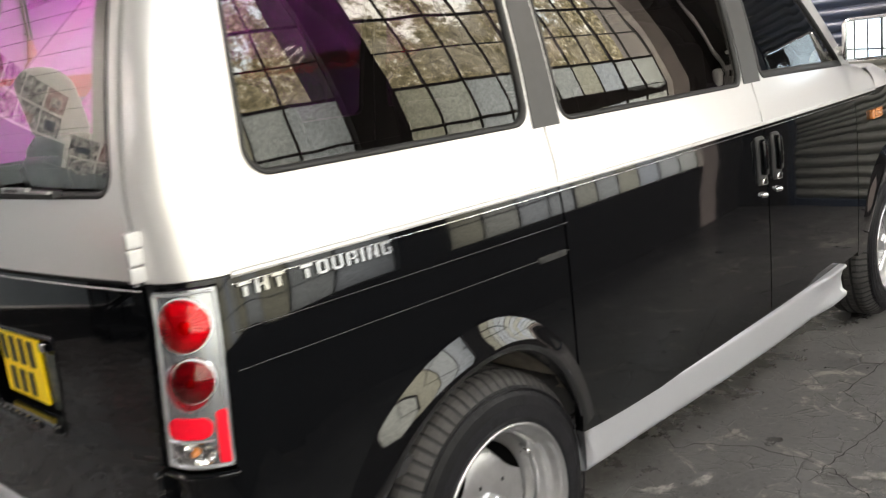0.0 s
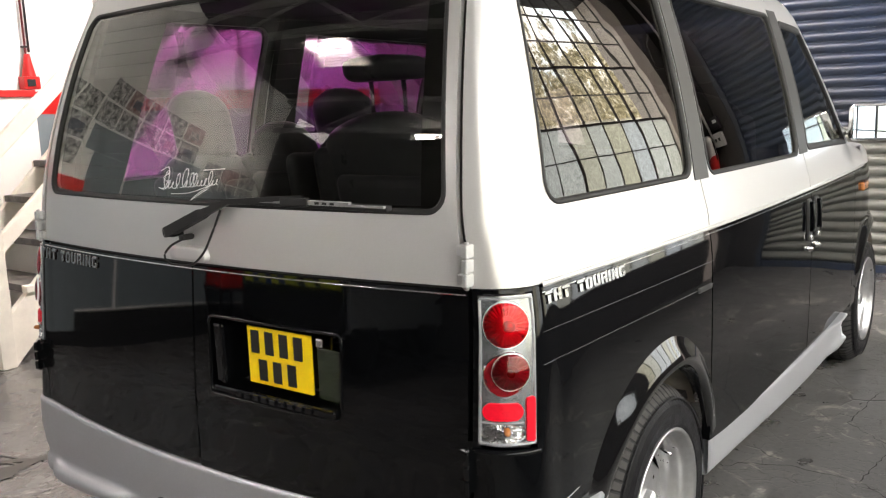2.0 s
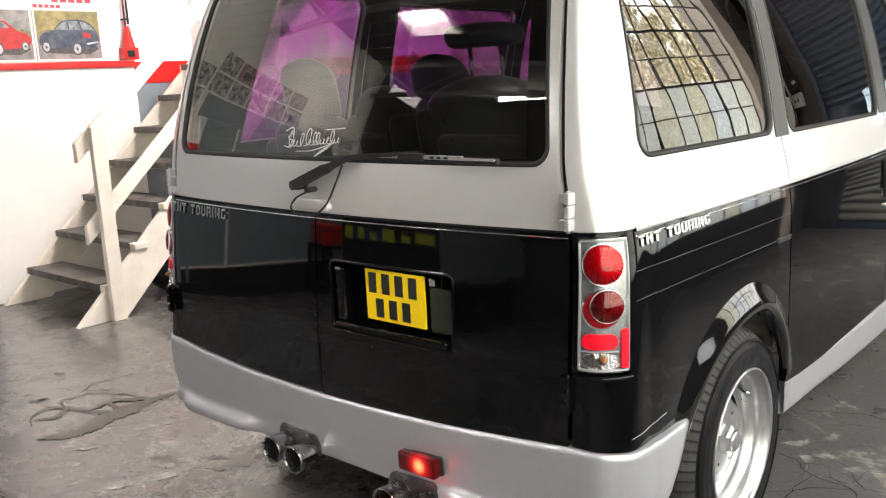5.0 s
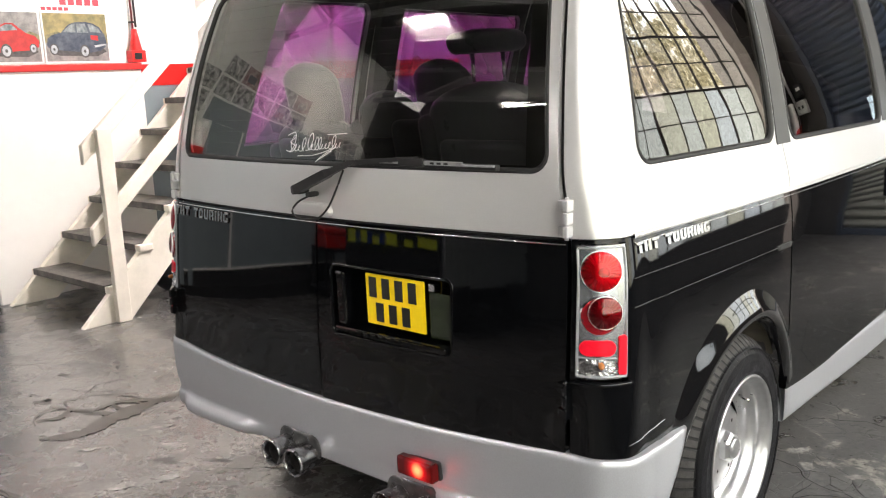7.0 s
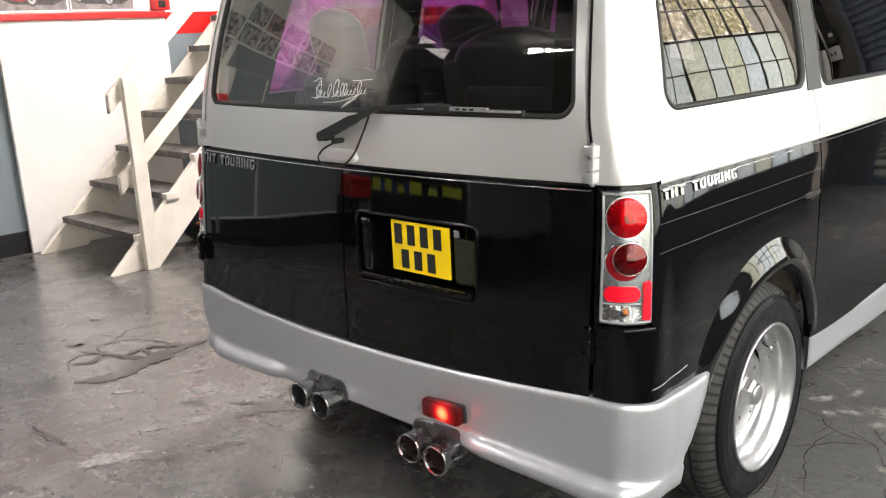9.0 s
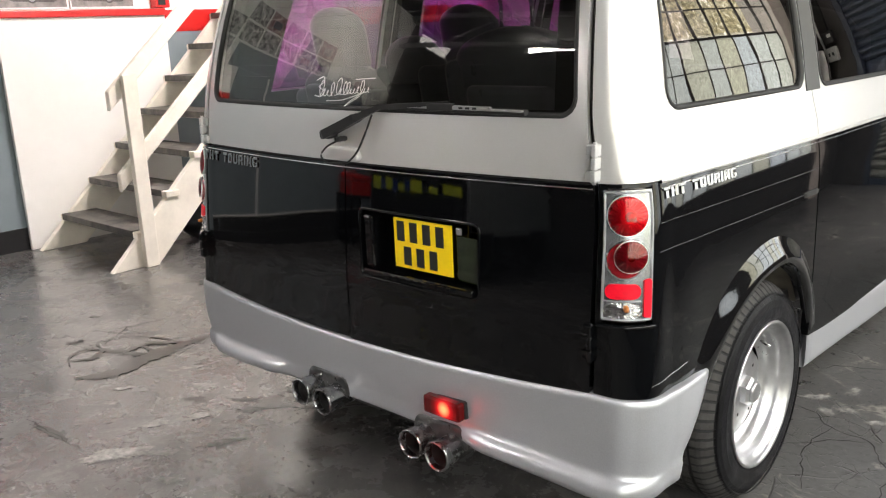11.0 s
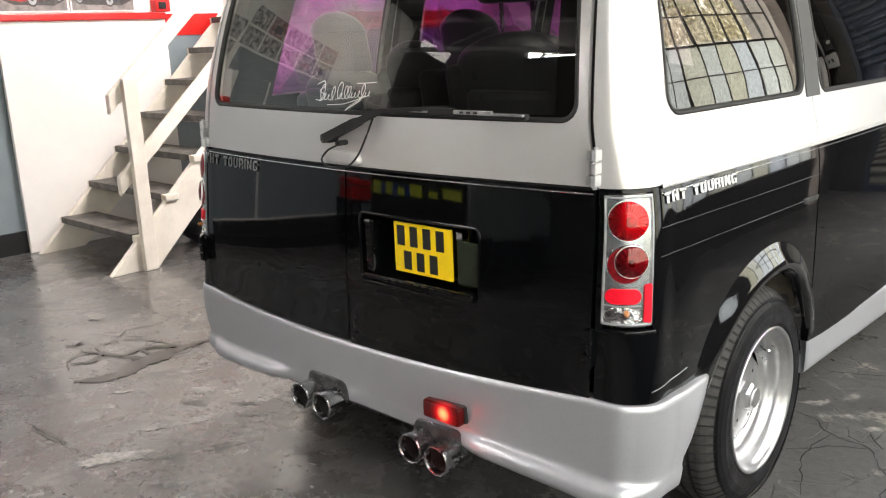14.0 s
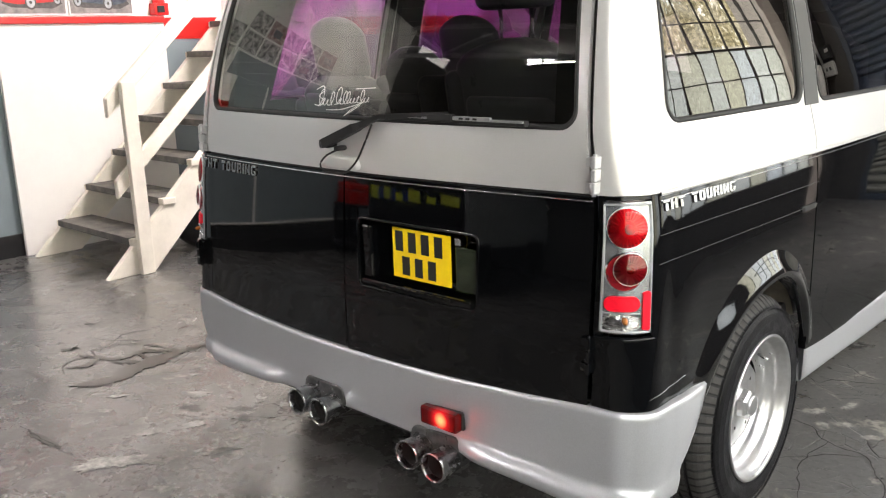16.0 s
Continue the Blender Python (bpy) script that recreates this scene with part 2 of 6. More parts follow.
def floor_material():
    m = bpy.data.materials.new("worn floor")
    m.use_nodes = True
    nt = m.node_tree
    N, L = nt.nodes.new, nt.links.new
    b = nt.nodes["Principled BSDF"]
    co = N("ShaderNodeTexCoord")

    def noise_tex(scale, detail=8, rough=.6, dist=0.0):
        n = N("ShaderNodeTexNoise")
        n.inputs["Scale"].default_value, n.inputs["Detail"].default_value = scale, detail
        n.inputs["Roughness"].default_value, n.inputs["Distortion"].default_value = rough, dist
        L(co.outputs["Object"], n.inputs["Vector"])
        return n.outputs["Fac"]

    def ramp(v, a, b_, lo=0.0, hi=1.0):
        r = N("ShaderNodeMapRange")
        r.inputs["From Min"].default_value, r.inputs["From Max"].default_value = a, b_
        r.inputs["To Min"].default_value, r.inputs["To Max"].default_value = lo, hi
        L(v, r.inputs["Value"])
        return r.outputs[0]

    def mix(fac, a, c):
        x = N("ShaderNodeMix")
        x.data_type = "RGBA"
        L(fac, x.inputs["Factor"])
        for key, v in (("A", a), ("B", c)):
            if isinstance(v, tuple):
                x.inputs[key].default_value = (*v, 1)
            else:
                L(v, x.inputs[key])
        return x.outputs["Result"]

    def math_(op, a, c):
        x = N("ShaderNodeMath")
        x.operation = op
        for i, v in enumerate((a, c)):
            if isinstance(v, float):
                x.inputs[i].default_value = v
            else:
                L(v, x.inputs[i])
        return x.outputs[0]

    broad, mid, fine = noise_tex(1.1), noise_tex(4.2, 10, .7), noise_tex(38, 6, .7)
    paint = mix(ramp(broad, .35, .7), (.056, .0545, .0525), (.110, .105, .099))
    paint = mix(ramp(noise_tex(9, 12, .78, 1.2), .54, .60), paint, (.115, .110, .103))
    paint = mix(ramp(noise_tex(13, 10, .75, 1.4), .60, .64), paint, (.036, .035, .033))
    paint = mix(ramp(fine, .45, .8), paint, (.035, .034, .033))
    paint = mix(ramp(noise_tex(75, 5, .8), .60, .68), paint, (.19, .185, .175))
    paint = mix(ramp(noise_tex(2.3, 12, .72, 2.0), .57, .63), paint, (.04, .039, .037))
    chips = ramp(noise_tex(7.5, 14, .72, 1.6), .645, .665)
    paint = mix(chips, paint, (.31, .30, .28))
    # bare concrete beside the van
    conc = mix(ramp(mid, .3, .7), (.062, .061, .060), (.112, .110, .106))
    conc = mix(ramp(noise_tex(3.1, 12, .72, 1.0), .57, .61), conc, (.22, .21, .186))
    conc = mix(ramp(noise_tex(5.2, 10, .7, .6), .60, .66), conc, (.055, .053, .050))
    conc = mix(ramp(fine, .5, .75), conc, (.035, .034, .033))
    conc = mix(ramp(noise_tex(60, 6, .8), .60, .68), conc, (.20, .195, .185))
    sep = N("ShaderNodeSeparateXYZ")
    L(co.outputs["Object"], sep.inputs[0])
    edge = math_("ADD", sep.outputs["X"], math_("MULTIPLY", ramp(broad, .3, .7, -.5, .5), .5))
    bare = ramp(edge, .55, .8)
    col = mix(bare, paint, conc)
    # cracks
    warp = N("ShaderNodeTexNoise")
    warp.inputs["Scale"].default_value = 3.0
    L(co.outputs["Object"], warp.inputs["Vector"])
    add = N("ShaderNodeVectorMath")
    add.operation = "MULTIPLY_ADD"
    L(warp.outputs["Color"], add.inputs[0])
    add.inputs[1].default_value = (.22, .22, 0)
    L(co.outputs["Object"], add.inputs[2])

    def cracks(scale, width):
        v = N("ShaderNodeTexVoronoi")
        v.feature = "DISTANCE_TO_EDGE"
        v.inputs["Scale"].default_value = scale
        L(add.outputs[0], v.inputs["Vector"])
        return ramp(v.outputs["Distance"], 0.0, width, 1.0, 0.0)
    c1 = math_("MULTIPLY", math_("MAXIMUM", cracks(5.2, .013), cracks(11.0, .022)), math_("MULTIPLY", bare, ramp(mid, .48, .58)))
    c2 = math_("MULTIPLY", cracks(.8, .005), ramp(broad, .50, .58))
    crack = math_("MAXIMUM", c1, c2)
    col = mix(crack, col, (.032, .030, .028))
    L(col, b.inputs["Base Color"])
    r = ramp(mid, .3, .7, .13, .40)
    L(math_("ADD", r, math_("MULTIPLY", bare, .10)), b.inputs["Roughness"])
    bp = N("ShaderNodeBump")
    L(ramp(bare, 0.0, 1.0, .45, 0.0), b.inputs["Coat Weight"])
    b.inputs["Coat Roughness"].default_value = .27
    bp.inputs["Strength"].default_value, bp.inputs["Distance"].default_value = .5, .01
    L(math_("SUBTRACT", math_("ADD", math_("MULTIPLY", fine, .12), math_("MULTIPLY", chips, -.06)), crack), bp.inputs["Height"])
    L(bp.outputs[0], b.inputs["Normal"])
    return m


FLOOR = floor_material()

# ---- helpers for building ----
def part(name, verts, faces, mat, parent=None, label="", smooth=True, mats=None, slots=None):
    """One mesh object under a thing or a part."""
    me = bpy.data.meshes.new(name)
    me.from_pydata([tuple(v) for v in verts], [], faces)
    for m in (mats or [mat]):
        me.materials.append(m)
    if slots:
        me.polygons.foreach_set("material_index", slots)
    if smooth:
        me.polygons.foreach_set("use_smooth", [True] * len(me.polygons))
    me.update()
    ob = new(name, me)
    if parent:
        ob.parent = parent
    if label:
        ob["label"] = label
    return ob


def from_bm(name, bm, mat, parent=None, label="", smooth=False, angle=None):
    me = bpy.data.meshes.new(name)
    bmesh.ops.recalc_face_normals(bm, faces=bm.faces)
    if smooth:
        for f in bm.faces:
            f.smooth = True
        for e in bm.edges:
            if len(e.link_faces) == 2 and e.calc_face_angle(0) > radians(angle or 40):
                e.smooth = False
    bm.to_mesh(me)
    bm.free()
    me.materials.append(mat)
    ob = new(name, me)
    if parent:
        ob.parent = parent
    if label:
        ob["label"] = label
    return ob


def box_bm(bm, lo, hi, bevel=0.004, m=None, seg=2):
    r = bmesh.ops.create_cube(bm, size=1)
    vs = r["verts"]
    c = [(a + b) / 2 for a, b in zip(lo, hi)]
    s = [abs(b - a) for a, b in zip(lo, hi)]
    for v in vs:
        v.co = Vector((v.co.x * s[0] + c[0], v.co.y * s[1] + c[1], v.co.z * s[2] + c[2]))
    if bevel:
        es = list({e for v in vs for e in v.link_edges})
        r = bmesh.ops.bevel(bm, geom=es, offset=min(bevel, min(s) * 0.45), segments=seg, affect="EDGES", profile=0.5)
        vs = list({v for f in r["faces"] for v in f.verts} | {v for v in vs if v.is_valid})
    if m is not None:
        for v in vs:
            v.co = m @ v.co
    return bm


def box(name, lo, hi, mat, parent=None, bevel=0.004, label="", m=None):
    return from_bm(name, box_bm(bmesh.new(), lo, hi, bevel, m), mat, parent, label)


def lathe(name, prof, mat, parent=None, n=48, m=None, label="", close=False):
    """A profile of (radius, along) turned about the z axis, then placed by m."""
    vs, fs = [], []
    k = len(prof)
    for i in range(n):
        a = 2 * math.pi * i / n
        for r, z in prof:
            p = Vector((r * math.cos(a), r * math.sin(a), z))
            vs.append(m @ p if m else p)
    for i in range(n):
        j = (i + 1) % n
        for q in range(k - 1 + (1 if close else 0)):
            q2 = (q + 1) % k
            fs.append((i * k + q, j * k + q, j * k + q2, i * k + q2))
    return part(name, vs, fs, mat, parent, label)


def tube(name, pts, r, mat, parent=None, n=8, label="", radii=None, turn=0.0):
    vs, fs = [], []
    pts = [Vector(p) for p in pts]
    for i, p in enumerate(pts):
        d = (pts[min(i + 1, len(pts) - 1)] - pts[max(i - 1, 0)]).normalized()
        a = d.cross(Vector((0, 0, 1)) if abs(d.z) < 0.9 else Vector((1, 0, 0))).normalized()
        b = d.cross(a)
        rr = radii[i] if radii else r
        for j in range(n):
            t = 2 * math.pi * j / n + turn
            vs.append(p + rr * (a * math.cos(t) + b * math.sin(t)))
    for i in range(len(pts) - 1):
        for j in range(n):
            fs.append((i * n + j, i * n + (j + 1) % n, (i + 1) * n + (j + 1) % n, (i + 1) * n + j))
    fs.append(tuple(range(n))[::-1])
    fs.append(tuple((len(pts) - 1) * n + j for j in range(n)))
    return part(name, vs, fs, mat, parent, label)


def hermite(xs, ys):
    """A smooth curve through points, with no overshoot to speak of."""
    k = len(xs)
    sl = [(ys[i + 1] - ys[i]) / (xs[i + 1] - xs[i]) for i in range(k - 1)]
    tg = [sl[0]] + [0.0 if sl[i - 1] * sl[i] <= 0 else 2 * sl[i - 1] * sl[i] / (sl[i - 1] + sl[i]) for i in range(1, k - 1)] + [sl[-1]]

    def f(x):
        x = min(max(x, xs[0]), xs[-1])
        i = max(j for j in range(k - 1) if xs[j] <= x)
        h = xs[i + 1] - xs[i]
        t = (x - xs[i]) / h
        return ys[i] * (1 + 2 * t) * (1 - t) ** 2 + h * tg[i] * t * (1 - t) ** 2 + ys[i + 1] * t * t * (3 - 2 * t) + h * tg[i + 1] * t * t * (t - 1)
    return f


# ---- the body's surface: a plan curve that changes with height ----
PLAN = [(0, -.060), (.4, -.045), (.72, -.0115), (.79, -.0016), (.846, .020), (.887, .070), (.8975, .16), (.9119, .35), (.9314, .68), (.9459, 1.0), (.956, 1.55), (.957, 2.1), (.95, 2.7), (.935, 3.2), (.90, 3.6), (.80, 3.86), (.5, 3.98), (0, 4.0)]
LOW = [(0, -.088), (.4, -.076), (.72, -.046), (.795, -.037), (.868, -.023), (.914, .022), (.924, .12), (.925, .33), (.9374, .68), (.951, 1.0), (.960, 1.55), (.960, 2.1), (.955, 2.7), (.94, 3.2), (.905, 3.6), (.81, 3.88), (.5, 4.0), (0, 4.02)]
CAB = PLAN[:4] + [(.838, .014), (.887, .070)] + PLAN[6:12] + [(.949, 2.66), (.936, 3.03), (.90, 3.24), (.78, 3.36), (.45, 3.45), (0, 3.48)]
SIDE_REST = hermite([.25, .45, .62, .85, .97, 1.02, 1.065, 1.11, 1.217, 1.36, 1.55, 1.735, 1.785, 1.81, 1.82], [.012, .0, -.004, -.006, -.0055, -.002, .004, .010, .038, .062, .108, .170, .196, .222, .245])
REAR_REST = hermite([.25, .6, .753, .9, 1.065, 1.12, 1.213, 1.45, 1.727, 1.785, 1.81, 1.82], [0, 0, -.006, -.004, 0, .002, .006, .062, .165, .190, .215, .24])


def D_SIDE(z):
    t = z - 1.217
    return .038 + .155 * t + .19 * t * t if 0 <= t <= .518 else SIDE_REST(z)


def D_REAR(z):
    t = z - 1.213
    return .006 + .155 * t + .30 * t * t if 0 <= t <= .514 else REAR_REST(z)


def tangents(P):
    k = len(P)
    P = [Vector(p) for p in P]
    c = [(P[i + 1] - P[i]).length for i in range(k - 1)]
    out = []
    for i in range(k):
        if i == 0 or i == k - 1:
            out.append(Vector((1, 0)) if i == 0 else Vector((-1, 0)))
            continue
        a, b = (P[i] - P[i - 1]) / c[i - 1], (P[i + 1] - P[i]) / c[i]
        out.append((a * c[i] + b * c[i - 1]) / (c[i] + c[i - 1]))
    return P, c, out


CURVES = [tangents(P) for P in (PLAN, LOW, CAB)]


def on_curve(which, u):
    P, c, T = CURVES[which]
    u = min(max(u, 0), len(P) - 1.0001)
    i = int(u)
    t, h = u - i, c[i]
    return P[i] * (1 + 2 * t) * (1 - t) ** 2 + T[i] * h * t * (1 - t) ** 2 + P[i + 1] * t * t * (3 - 2 * t) + T[i + 1] * h * t * t * (t - 1)


def plan_at(u, z):
    a = abs(u)
    p = on_curve(0, a)
    if z < 1.065:
        w = min(1, (1.065 - z) / .505)
        p = p.lerp(on_curve(1, a), w)
    elif z > 1.09:
        p = on_curve(2, a)
    return p


LEAN_IN = hermite([0, 2, 3, 4, 5, 6, 7, 8, 17], [1, 1, 1, .95, .78, .42, .14, 0, 0])


def skin(u, z, inset=0.0):
    """The body's surface at u round the plan (0 rear middle, 17 front middle, minus on the left) and height z."""
    s = -1 if u < 0 else 1
    a = abs(u)
    p = plan_at(a, z)
    e = 0.02
    d = plan_at(min(a + e, 17), z) - plan_at(max(a - e, 0), z)
    n = Vector((d.y, -d.x)).normalized()
    g = .55 * min(1, p.x / .79) if a <= 3 else min(1, .55 + .45 * (a - 3) / 2)
    x = p.x - D_SIDE(z) * g * (n.x if a > 8 else 1)
    y = p.y + D_REAR(z) * LEAN_IN(a)
    if z > 1.1 and a > 10.8:
        w = min(1, (a - 10.8) / 3)
        y -= (z - 1.1) * 1.0 * w * w * (3 - 2 * w)
    return Vector((s * (x - inset * n.x), y - inset * n.y, z))


def u_of_y(y):
    lo, hi = 5.0, 15.0
    for _ in range(40):
        mid = (lo + hi) / 2
        lo, hi = (mid, hi) if on_curve(0, mid).y < y else (lo, mid)
    return lo


def u_of_x(x):
    lo, hi = 0.0, 5.5
    for _ in range(40):
        mid = (lo + hi) / 2
        lo, hi = (mid, hi) if on_curve(0, mid).x < abs(x) else (lo, mid)
    return math.copysign(lo, x)


def side(s):
    """Maps (y, z) on one side of the van to its skin; s is 1 or -1."""
    return lambda y, z, inset=0.0: skin(s * u_of_y(y), z, inset)


def rear(x, z, inset=0.0):
    return skin(u_of_x(x), z, inset)


def patch(name, f, a0, a1, lo, hi, mat, parent, na=24, nz=12, thick=0.025, label="", flip=False, cols=None):
    """A sheet of bodywork with turned-in edges and a dark inner face."""
    lo = lo if callable(lo) else (lambda a, v=lo: v)
    hi = hi if callable(hi) else (lambda a, v=hi: v)
    aa = cols or [a0 + (a1 - a0) * i / na for i in range(na + 1)]
    vs, fs, sl = [], [], []
    na = len(aa) - 1
    for k, ins in enumerate((0.0, 0.004, thick)):
        for i, a in enumerate(aa):
            for j in range(nz + 1):
                z = lo(a) + (hi(a) - lo(a)) * j / nz
                vs.append(f(a, z, ins))
    L = (na + 1) * (nz + 1)
    idx = lambda k, i, j: k * L + i * (nz + 1) + j
    for i in range(na):
        for j in range(nz):
            fs.append((idx(0, i, j), idx(0, i + 1, j), idx(0, i + 1, j + 1), idx(0, i, j + 1)))
            sl.append(0)
            fs.append((idx(2, i, j), idx(2, i, j + 1), idx(2, i + 1, j + 1), idx(2, i + 1, j)))
            sl.append(1)
    border = [(i, 0) for i in range(na)] + [(na, j) for j in range(nz)] + [(i, nz) for i in range(na, 0, -1)] + [(0, j) for j in range(nz, 0, -1)]
    # separate copies of the rim, so that the outer face stays smooth up to its edge
    base = len(vs)
    for k in (0, 2):
        for i, j in border:
            vs.append(vs[idx(k, i, j)])
    m = len(border)
    for q in range(m):
        r = (q + 1) % m
        fs.append((base + r, base + q, base + m + q, base + m + r))
        sl.append(0)
    if flip:
        fs = [tuple(reversed(q)) for q in fs]
    return part(name, vs, fs, mat, parent, label, mats=[mat, TRIM], slots=sl)


def rounded(corners, r, n=6, m=8):
    """A rounded four-sided outline: its points, and the matching points on the corners' straight outline."""
    c = [Vector(p) for p in corners]
    arcs = []
    for i in range(4):
        p, a, b = c[i], (c[i - 1] - c[i]).normalized(), (c[(i + 1) % 4] - c[i]).normalized()
        ang = a.angle(b)
        t = r / math.tan(ang / 2)
        s, e = p + a * t, p + b * t
        ctr = p + (a + b).normalized() * (r / math.sin(ang / 2))
        arc = []
        for k in range(n + 1):
            q = s.lerp(e, k / n) - ctr
            arc.append(ctr + q.normalized() * r)
        arcs.append(arc)
    out = []
    for i in range(4):
        for k, p in enumerate(arcs[i]):
            out.append((p, i, k / n))
        s, e = arcs[i][-1], arcs[(i + 1) % 4][0]
        for k in range(1, m):
            out.append((s.lerp(e, k / m), i, 1 + k / m))
    return out


def frame_patch(name, f, rect, hole, r, mat, parent, thick=0.025, label="", flip=False, loops=4):
    """A sheet of bodywork with a rounded opening. rect: four corners; hole: four corners in the same order."""
    inner = rounded(hole, r)
    R = [Vector(p) for p in rect]
    H = [Vector(p) for p in hole]
    outer = []
    for p, i, t in inner:
        prev, nxt, cur = R[i - 1], R[(i + 1) % 4], R[i]
        if t <= 1:
            # round a corner: from the edge before it to the edge after it
            f0 = (cur - prev).normalized() * r
            f1 = (nxt - cur).normalized() * r
            q = cur - f0 * (1 - 2 * t) if t < 0.5 else cur + f1 * (2 * t - 1)
        else:
            f1 = (nxt - cur).normalized() * r
            q = (cur + f1).lerp(nxt - f1, t - 1)
        outer.append(q)
    n = len(inner)
    vs, fs, sl = [], [], []
    for ins in (0.0, thick):
        for k in range(loops + 1):
            for (p, _, _), q in zip(inner, outer):
                g = p.lerp(q, k / loops)
                vs.append(f(g.x, g.y, ins))
    L = (loops + 1) * n
    for k in range(loops):
        for i in range(n):
            j = (i + 1) % n
            fs.append((k * n + i, (k + 1) * n + i, (k + 1) * n + j, k * n + j))
            sl.append(0)
            fs.append((L + k * n + i, L + k * n + j, L + (k + 1) * n + j, L + (k + 1) * n + i))
            sl.append(1)
    base = len(vs)
    for k in (0, loops):
        for o in (0, L):
            for i in range(n):
                vs.append(vs[o + k * n + i])
    for i in range(n):
        j = (i + 1) % n
        fs.append((base + i, base + j, base + n + j, base + n + i))
        fs.append((base + 2 * n + j, base + 2 * n + i, base + 3 * n + i, base + 3 * n + j))
        sl += [0, 0]
    if flip:
        fs = [tuple(reversed(q)) for q in fs]
    return part(name, vs, fs, mat, parent, label, mats=[mat, TRIM], slots=sl)


def band(name, f, hole, r, w_in, w_out, up, mat, parent, label="", flip=False):
    """A raised seal that runs round a rounded opening."""
    pts = [p for p, _, _ in rounded(hole, r)]
    n = len(pts)
    c = sum(pts, Vector((0, 0))) / n
    rings = []
    for w, ins in ((w_out, 0.002), (w_out * 0.8, -up), (-w_in * 0.6, -up * 0.8), (-w_in, 0.004), (-w_in, 0.012)):
        ring = []
        for i, p in enumerate(pts):
            t = (pts[(i + 1) % n] - pts[i - 1]).normalized()
            o = Vector((t.y, -t.x))
            if o.dot(p - c) < 0:
                o = -o
            g = p + o * w
            ring.append(f(g.x, g.y, ins))
        rings.append(ring)
    vs = [v for ring in rings for v in ring]
    fs = []
    for k in range(len(rings) - 1):
        for i in range(n):
            j = (i + 1) % n
            fs.append((k * n + i, (k + 1) * n + i, (k + 1) * n + j, k * n + j))
    if flip:
        fs = [tuple(reversed(q)) for q in fs]
    return part(name, vs, fs, mat, parent, label)


def pane(name, f, hole, mat, parent, inset=0.008, grow=0.012, n=20, label="", flip=False):
    c = [Vector(p) for p in hole]
    mid = sum(c, Vector((0, 0))) / 4
    c = [p + (p - mid).normalized() * grow for p in c]
    vs, fs = [], []
    for i in range(n + 1):
        for j in range(n + 1):
            a, b = i / n, j / n
            g = c[0].lerp(c[1], a).lerp(c[3].lerp(c[2], a), b)
            vs.append(f(g.x, g.y, inset))
    for i in range(n):
        for j in range(n):
            q = (i * (n + 1) + j, (i + 1) * (n + 1) + j, (i + 1) * (n + 1) + j + 1, i * (n + 1) + j + 1)
            fs.append(tuple(reversed(q)) if flip else q)
    ob = part(name, vs, fs, mat, parent, label)
    return ob


def strip(name, f, pts, w, up, mat, parent, label="", n=None, flip=False):
    """A slim moulding along points (a, z) of a skin, w high."""
    vs, fs = [], []
    for a, z in pts:
        vs += [f(a, z - w / 2, 0.001), f(a, z - w * 0.35, -up), f(a, z + w * 0.35, -up), f(a, z + w / 2, 0.001)]
    for i in range(len(pts) - 1):
        for k in range(3):
            q = (4 * i + k, 4 * i + 4 + k, 4 * i + 5 + k, 4 * i + 1 + k)
            fs.append(tuple(reversed(q)) if flip else q)
    return part(name, vs, fs, mat, parent, label)

# ---- the workshop ----
X_L, X_R, Y_F, Y_B, Z_C = -4.42, 2.85, 5.95, -6.5, 4.6


def setting(ob, label, category):
    return tagged(ob, label, category, kind="structure")


def sheet(name, lo, hi, mat, **k):
    return box(name, lo, hi, mat, bevel=0, **k)


floor = setting(sheet("floor", (X_L - .3, Y_B - .3, -.12), (X_R + .3, Y_F + .3, 0), FLOOR), "dark worn grey painted concrete workshop floor with cracks", "floor")
wall_west = setting(sheet("wall_west", (X_L - .25, -5.0, 0), (X_L, Y_F + .3, Z_C), PLASTER), "white painted plaster wall beside the staircase", "wall")
bm = bmesh.new()
for lo, hi in (((Y_B - .3, 0), (-5.0, 4.08)), ((Y_B - .3, 4.42), (-5.0, Z_C)), ((Y_B - .3, 4.08), (-6.46, 4.42)), ((-5.36, 4.08), (-5.0, 4.42))):
    box_bm(bm, (X_L - .25, *lo), (X_L, *hi), 0)
setting(from_bm("wall_west_end", bm, SOUTHWALL), "darkened brick end of the side wall with a small high window", "wall")
bm = bmesh.new()
box_bm(bm, (X_L, Y_B - .25, 0), (X_R, Y_B, 4.2), 0)
box_bm(bm, (X_L, Y_B - .25, 4.2), (-2.62, Y_B, Z_C), 0)
box_bm(bm, (-1.84, Y_B - .25, 4.2), (X_R, Y_B, Z_C), 0)
box_bm(bm, (-2.30, Y_B - .06, 4.2), (-2.26, Y_B - .02, Z_C), 0)
box_bm(bm, (-.7, -.02, -.25), (.7, .02, 0), 0, pose(-2.15, Y_B - .05, 4.42, 0, -10, 0))
box_bm(bm, (-.7, -.02, -.015), (.7, .02, .015), 0, pose(-2.15, Y_B - .05, 4.48, 0, -10, 0))
setting(from_bm("wall_south", bm, SOUTHWALL), "unseen brick end wall, coloured dark to dim reflections", "wall")
# first is the mirrored roof light; the other two are added fill for the stairs
LIGHTS = ((-2.675, -3.72, -2.93, 2.7), (-1.3, 1.9, 3.3, 2.15), (-1.3, 3.9, 5.3, 1.35))
